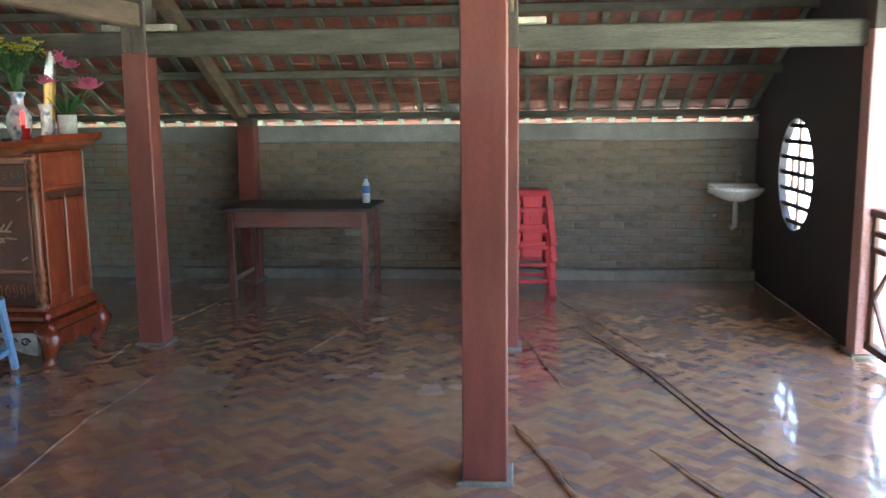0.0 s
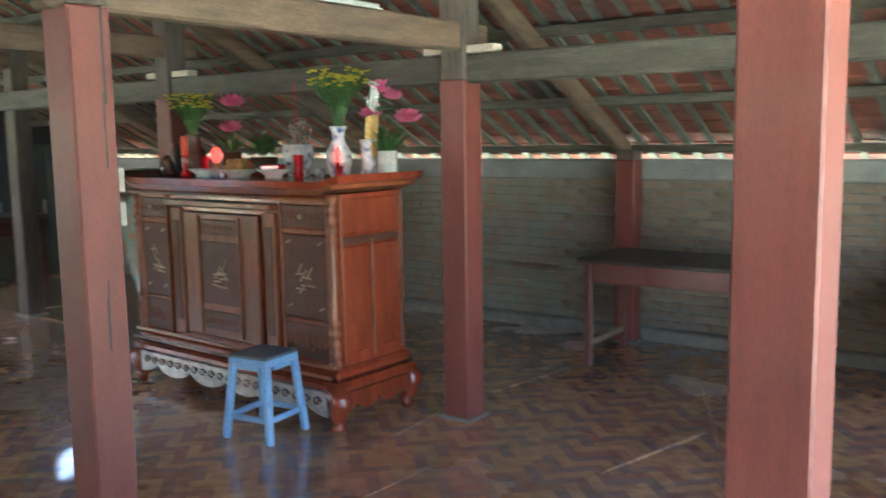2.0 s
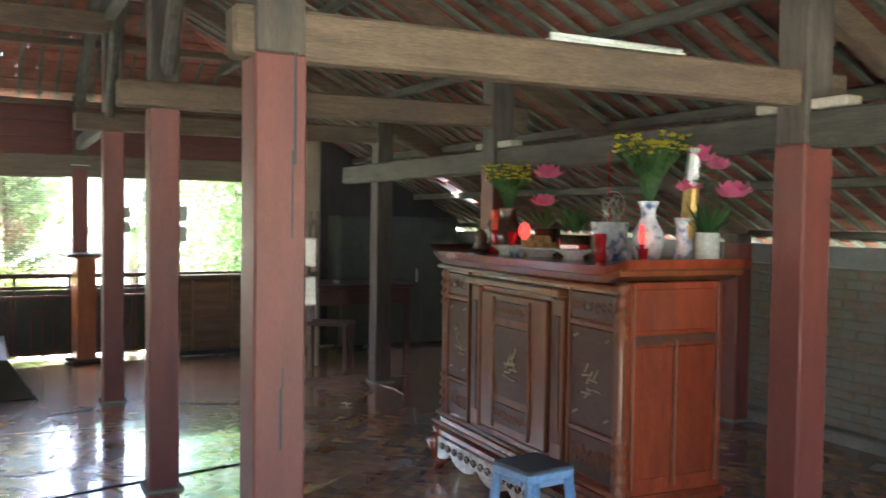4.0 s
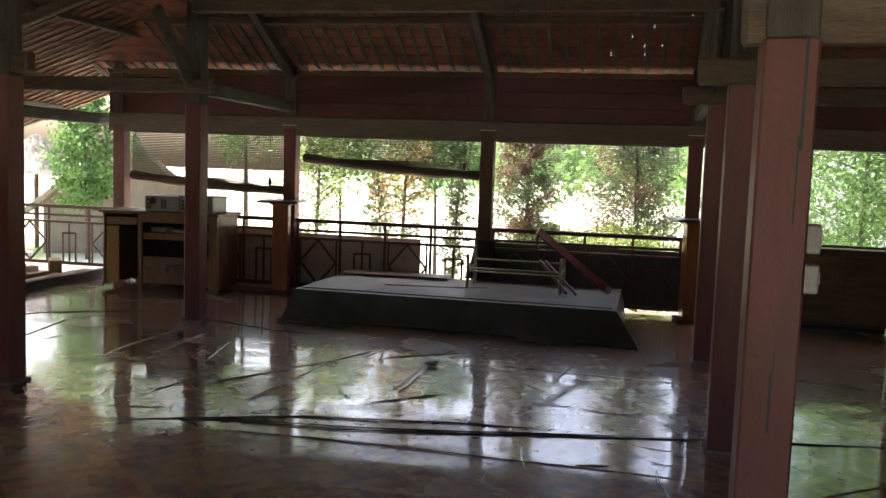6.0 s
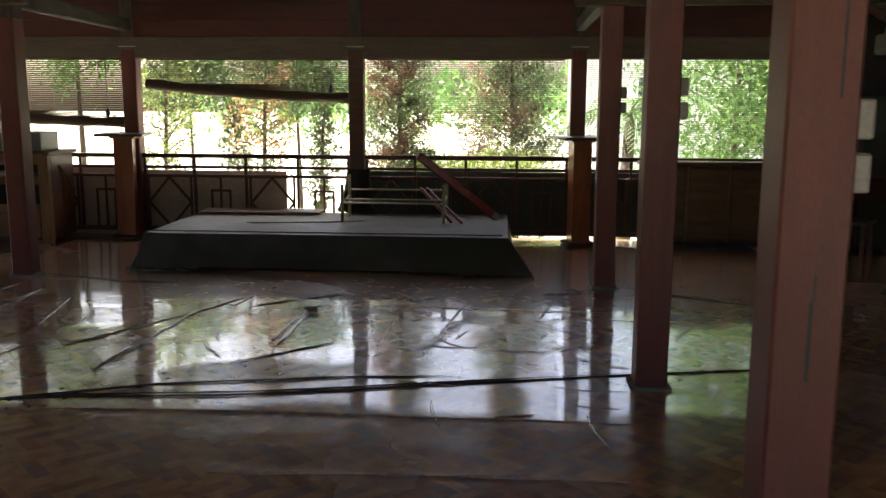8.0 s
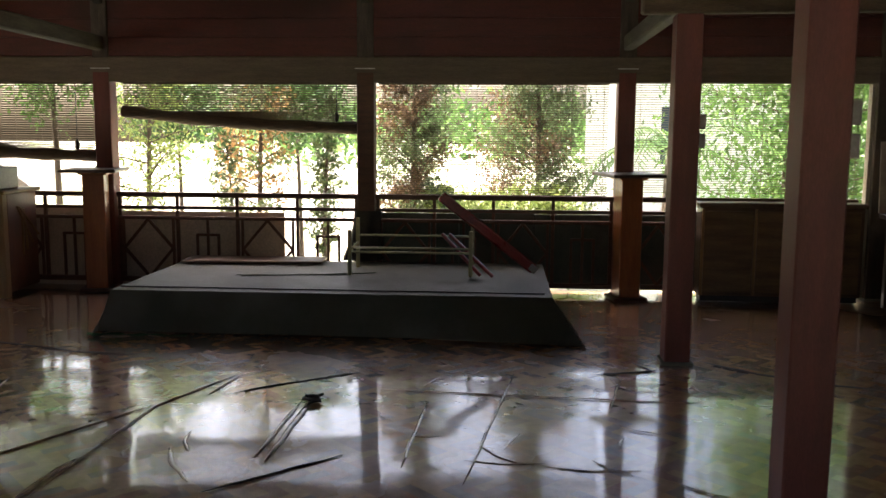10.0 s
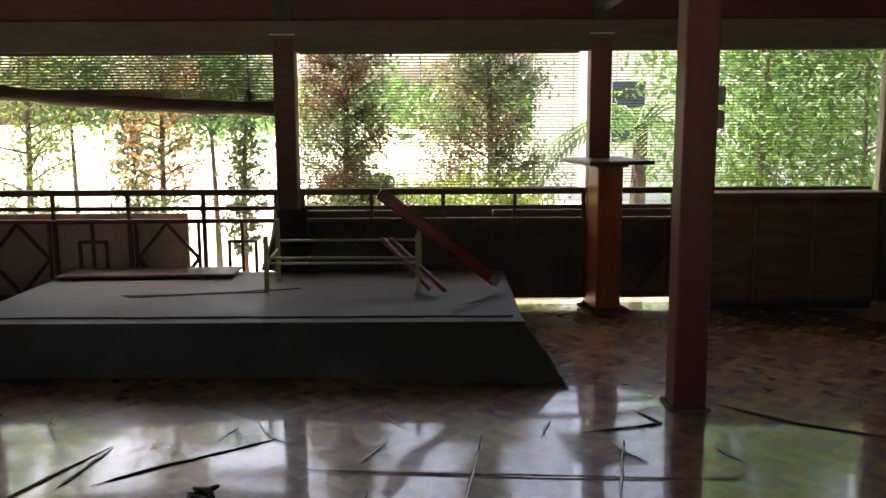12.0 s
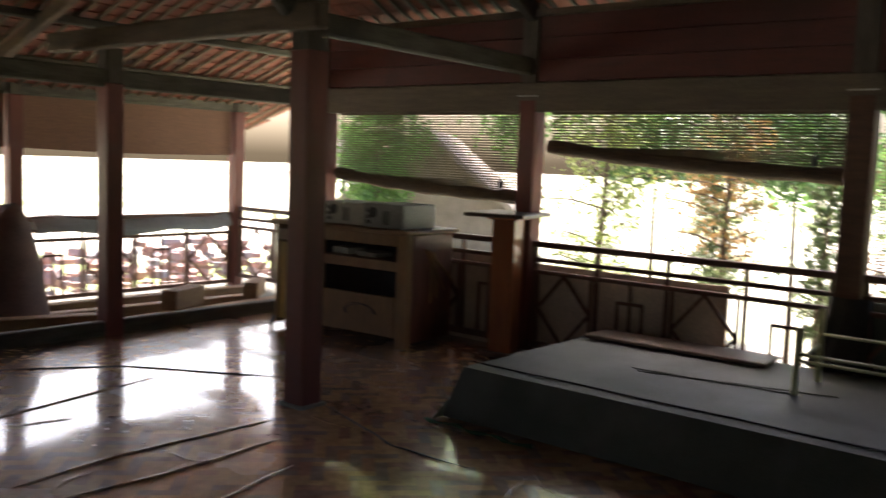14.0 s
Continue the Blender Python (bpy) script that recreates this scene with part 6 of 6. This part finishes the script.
def tree(x, y, h, w, kind, seed, leaves=2600, z_low=0.35, label="", leaf=None, size=0.05, dry=None):
    leaves, size = int(leaves * 2.0), size * 0.68
    r = random.Random(seed)
    g = thing("tree", label, "tree", pose(x, y, -0.42), "garden trees")
    lean = (r.uniform(-0.15, 0.15), r.uniform(-0.15, 0.15))
    trunk = [(lean[0] * f * f, lean[1] * f * f, h * 0.92 * f) for f in (0, 0.15, 0.35, 0.6, 0.85, 1)]
    r0 = 0.018 + 0.008 * h
    part("trunk", tube(trunk, [r0 * (1 - 0.8 * f) for f in (0, 0.15, 0.35, 0.6, 0.85, 1)], 8), BARK, g, smooth=True)
    pts, dpts = [], []
    nl = 48 if kind == "conifer" else 34
    lim = bmesh.new()
    for i in range(nl):
        f = z_low + (0.97 - z_low) * (i + r.random()) / nl
        a = i * 2.4 + r.uniform(-0.5, 0.5)
        if kind == "conifer":
            L = w * (1 - ((f - z_low) / (1 - z_low)) ** 1.6 * 0.85) * r.uniform(0.55, 1.1) * min(1, (f - z_low + 0.1) / 0.25)
            rise = 0.5
        else:
            L = w * math.sin(min(1, (f - z_low) / (1 - z_low) * 0.8 + 0.25) * math.pi) ** 0.5 * r.uniform(0.6, 1.1)
            rise = r.uniform(0.1, 0.6)
        p0 = Vector((lean[0] * f * f, lean[1] * f * f, h * 0.92 * f))
        p1 = p0 + Vector((math.cos(a), math.sin(a), rise)) * L
        mid = p0.lerp(p1, 0.5) + Vector((0, 0, 0.06 * L))
        tube([p0, mid, p1], [r0 * 0.3 * (1 - f * 0.5), r0 * 0.2, 0.004], 5, lim)
        k = int(leaves / nl)
        tgt = dpts if dry and r.random() < dry[1] else pts
        for j in range(k):
            t = r.uniform(0.25, 1.05)
            c = p0.lerp(p1, t)
            s = L * 0.40 * (0.5 + 0.6 * r.random())
            tgt.append((c.x + r.gauss(0, s * 0.5), c.y + r.gauss(0, s * 0.5), c.z + r.gauss(0, s * 0.55)))
    part("branchwork", lim, BARK, g)
    leaf_cloud("crown", pts, size, leaf or CONIFER, g, seed)
    if dpts:
        leaf_cloud("dry_foliage", dpts, size, dry[0], g, seed + 1)
    return g


tree(-11.25, 0.80, 3.6, 0.62, "conifer", 21, 13000, 0.08, "columnar grey-green conifer with brown dry foliage", dry=(CONIFER_DRY, 0.35), size=0.034)
tree(-12.5, 2.25, 4.0, 0.86, "conifer", 22, 16000, 0.08, "broad grey-green conifer with brown dry foliage", dry=(CONIFER_DRY, 0.33), size=0.036)
tree(-12.2, -0.38, 2.6, 0.30, "conifer", 23, 1300, 0.15, "slim green conifer in the yard")
tree(-11.0, -0.85, 3.0, 0.55, "broad", 24, 1500, 0.35, "thin young tree with orange dying leaves", ORANGE_LEAF, 0.045, (CONIFER, 0.45))
tree(-11.4, -2.25, 3.4, 0.62, "broad", 25, 1700, 0.25, "thin sapling with sparse pale leaves", PALE_LEAF, 0.045)
tree(-13.5, -1.9, 2.2, 0.35, "conifer", 26, 1500, 0.1, "small dark green conifer bush")
tree(-13.2, 5.4, 4.6, 1.6, "broad", 27, 6500, 0.10, "dense broad-leaved tree with fresh green leaves", BROAD, 0.075)
tree(-14.0, 7.0, 4.4, 1.6, "broad", 28, 6500, 0.12, "dense broad-leaved tree with fresh green leaves", BROAD, 0.08)
tree(-14.2, -7.9, 3.4, 0.8, "broad", 29, 3500, 0.3, "spreading green tree beside the house", BROAD, 0.08)
tree(-12.6, -3.9, 4.6, 1.3, "broad", 30, 3500, 0.5, "tall tree with two pale stems and green leaves", BROAD, 0.07)
tree(-12.6, -0.75, 2.75, 0.9, "broad", 31, 1500, 0.68, "tall thin-stemmed tree with dark green leaves", DEEP_LEAF, 0.075)
tree(-12.9, -2.4, 2.75, 0.9, "broad", 32, 1400, 0.68, "tall thin-stemmed tree with dark green leaves", DEEP_LEAF, 0.075)
tree(-16.5, -9.6, 6.8, 2.2, "broad", 34, 5000, 0.5, "tall spreading tree with yellow-green leaves", PALE_LEAF, 0.11)
tree(4.6, 7.6, 3.4, 1.3, "broad", 33, 2500, 0.12, "green shrub outside the oval window", BROAD, 0.08)
for i, x in enumerate((-7.0, -4.2, -1.0, 1.6)):
    tree(x, 10.3 + 0.5 * (i % 2), 3.0, 1.5, "broad", 40 + i, 3000, 0.08, "green shrub behind the brick wall", BROAD, 0.08)

for i, (x, y, h) in enumerate(((-11.4, 1.0, 1.35), (-11.7, 2.3, 1.35), (-11.9, 1.7, 1.25))):
    tree(x, y, h, 0.7, "broad", 60 + i, 2600, 0.15, "low yellow-green shrub under the conifers", PALE_LEAF, 0.05)

# palm with arching fronds
g = thing("palm", "palm with long arching green fronds", "palm", pose(-12.2, 3.75, -0.42))
part("trunk", tube([(0, 0, 0), (0.03, 0, 0.8), (0.0, 0.03, 1.7)], [0.10, 0.085, 0.07], 10), BARK, g, smooth=True)
rp = random.Random(4)
for i in range(13):
    a, up = i * 2.4, rp.uniform(0.35, 1.1)
    L = rp.uniform(0.9, 1.3)
    pts = [Vector((math.cos(a) * L * f, math.sin(a) * L * f, 1.7 + up * L * f - 0.95 * L * f * f)) for f in (0, 0.2, 0.4, 0.6, 0.8, 1)]
    fr_ = tube(pts, [0.018, 0.014, 0.011, 0.008, 0.006, 0.003], 5)
    part("frond_rib", fr_, STEM, g)
    lf = bmesh.new()
    for k in range(36):
        f = 0.12 + 0.86 * k / 36
        j = min(int(f * 5), 4)
        c = pts[j].lerp(pts[j + 1], f * 5 - j)
        d = (pts[j + 1] - pts[j]).normalized()
        s = d.cross(Vector((0, 0, 1))).normalized() * (1 if k % 2 else -1)
        petal(lf, c, s + d * 0.6 - Vector((0, 0, 0.25)), 0.36 * (1 - 0.55 * f), 0.025, -0.2)
    part("frond", lf, BROAD, g)

# distant wood: one belt of foliage
rs = np.random.RandomState(9)
pts = []
for i in range(60):
    a = radians(95 + i * 1.7 + rs.uniform(-1.5, 1.5))
    d = rs.uniform(46, 60)
    c = np.array((math.cos(a) * d - 3, math.sin(a) * d * 0.9, rs.uniform(0.6, 2.2)))
    pts.extend(c + rs.normal(size=(220, 3)) * (2.2, 2.2, 1.0))
wood = leaf_cloud("far_woods", pts, 0.32, BROAD, None, 10)
tagged(wood, "belt of green trees at the far edge of the yard", "trees", kind="stuff")

# houses beyond the yard
PALE_WALL = mat("pale_house_wall", (0.68, 0.68, 0.66), (0.58, 0.58, 0.56), rough=0.85)
THATCH = mat("grey_brown_roof", (0.30, 0.25, 0.21), (0.20, 0.16, 0.13), rough=0.9, scale=3, stretch=(1, 6, 1), bump=0.6)
WINDOW_DARK = mat("dark_window_glass", (0.06, 0.08, 0.10), (0.04, 0.05, 0.07), rough=0.1, bump=0)


def house(m, w, d, h, rise, label, wall, roof, windows=True):
    q = thing("house", label, "house", m, "houses by the yard")
    t = bmesh.new()
    v = [t.verts.new(p) for p in ((-w / 2, -d / 2, 0), (w / 2, -d / 2, 0), (w / 2, -d / 2, h), (0, -d / 2, h + rise), (-w / 2, -d / 2, h))]
    t.faces.new(v)
    ret = bmesh.ops.extrude_face_region(t, geom=t.faces[:])
    bmesh.ops.translate(t, vec=(0, d, 0), verts=[e for e in ret["geom"] if isinstance(e, bmesh.types.BMVert)])
    part("wall", t, wall, q)
    L = math.hypot(w / 2, rise)
    for s in (-1, 1):
        part("roof_slope", bar((s * (w / 2 + 0.35), 0, h - 0.35 * rise / (w / 2) + 0.06), (0, 0, h + rise + 0.06), d + 0.7, 0.10, 0.01), roof, q)
    for x in (-w * 0.28, 0, w * 0.28) if windows else ():
        win_ = part("window", block(x - 0.4, -d / 2 - 0.03, h * 0.35, x + 0.4, -d / 2 + 0.01, h * 0.8, 0.01), PALE_WALL, q)
        part("pane", block(x - 0.33, -d / 2 - 0.04, h * 0.38, x + 0.33, -d / 2 - 0.031, h * 0.77, 0), WINDOW_DARK, win_)
    return q


house(pose(-17.0, -8.9, -0.42, 0, 0, 122), 3.0, 3.6, 1.05, 1.3, "low shed with a steep grey-brown gable roof", THATCH, THATCH, False)
house(pose(-24.0, 8.6, -0.42, 0, 0, 80), 9.0, 6.0, 3.2, 1.6, "pale two-bay house across the yard", PALE_WALL, THATCH)

# thatched parasol in the yard
q = thing("parasol", "thatched garden parasol on a wooden pole", "parasol", pose(-15.5, -10.0, -0.42))
part("pole", tube([(0, 0, 0), (0, 0, 2.2)], 0.05, 8), BARK, q)
part("thatch", lathe([(1.1, 1.55), (1.05, 1.6), (0.6, 1.95), (0.05, 2.35)], 18), THATCH, q)

# ---- bricks of the north wall ----
def brick_mesh(w, seed):
    r = random.Random(seed)
    t = block(-w / 2, 0, 0, w / 2, 0.05, 0.056, 0.006)
    for vv in t.verts:
        vv.co += Vector((r.uniform(-0.003, 0.003), r.uniform(-0.004, 0.002), r.uniform(-0.003, 0.003)))
    return to_mesh("brick", t, BRICK)


wall_n = bpy.data.objects["wall_north"]
BRICKS = [brick_mesh(0.205, i) for i in range(6)]
far = bmesh.new()
for row in range(16):
    z = 0.088 + row * 0.0695
    x = -9.6 + (0.11 if row % 2 else 0.0)
    while x < 2.05:
        near = -2.75 < x < 1.55
        y = WALL_Y + rnd(-0.004, 0.004)
        if near:
            ob = new("brick", BRICKS[random.randrange(6)])
            ob.parent = wall_n
            ob.location = (x, y, z + rnd(-0.002, 0.002))
        else:
            me = BRICKS[random.randrange(6)].copy()
            me.transform(Matrix.Translation((x, y, z)))
            far.from_mesh(me)
            bpy.data.meshes.remove(me)
        x += 0.218 + rnd(-0.003, 0.003)
ob = part("bricks", far, BRICK, wall_n)
ob["kind"] = "stuff"
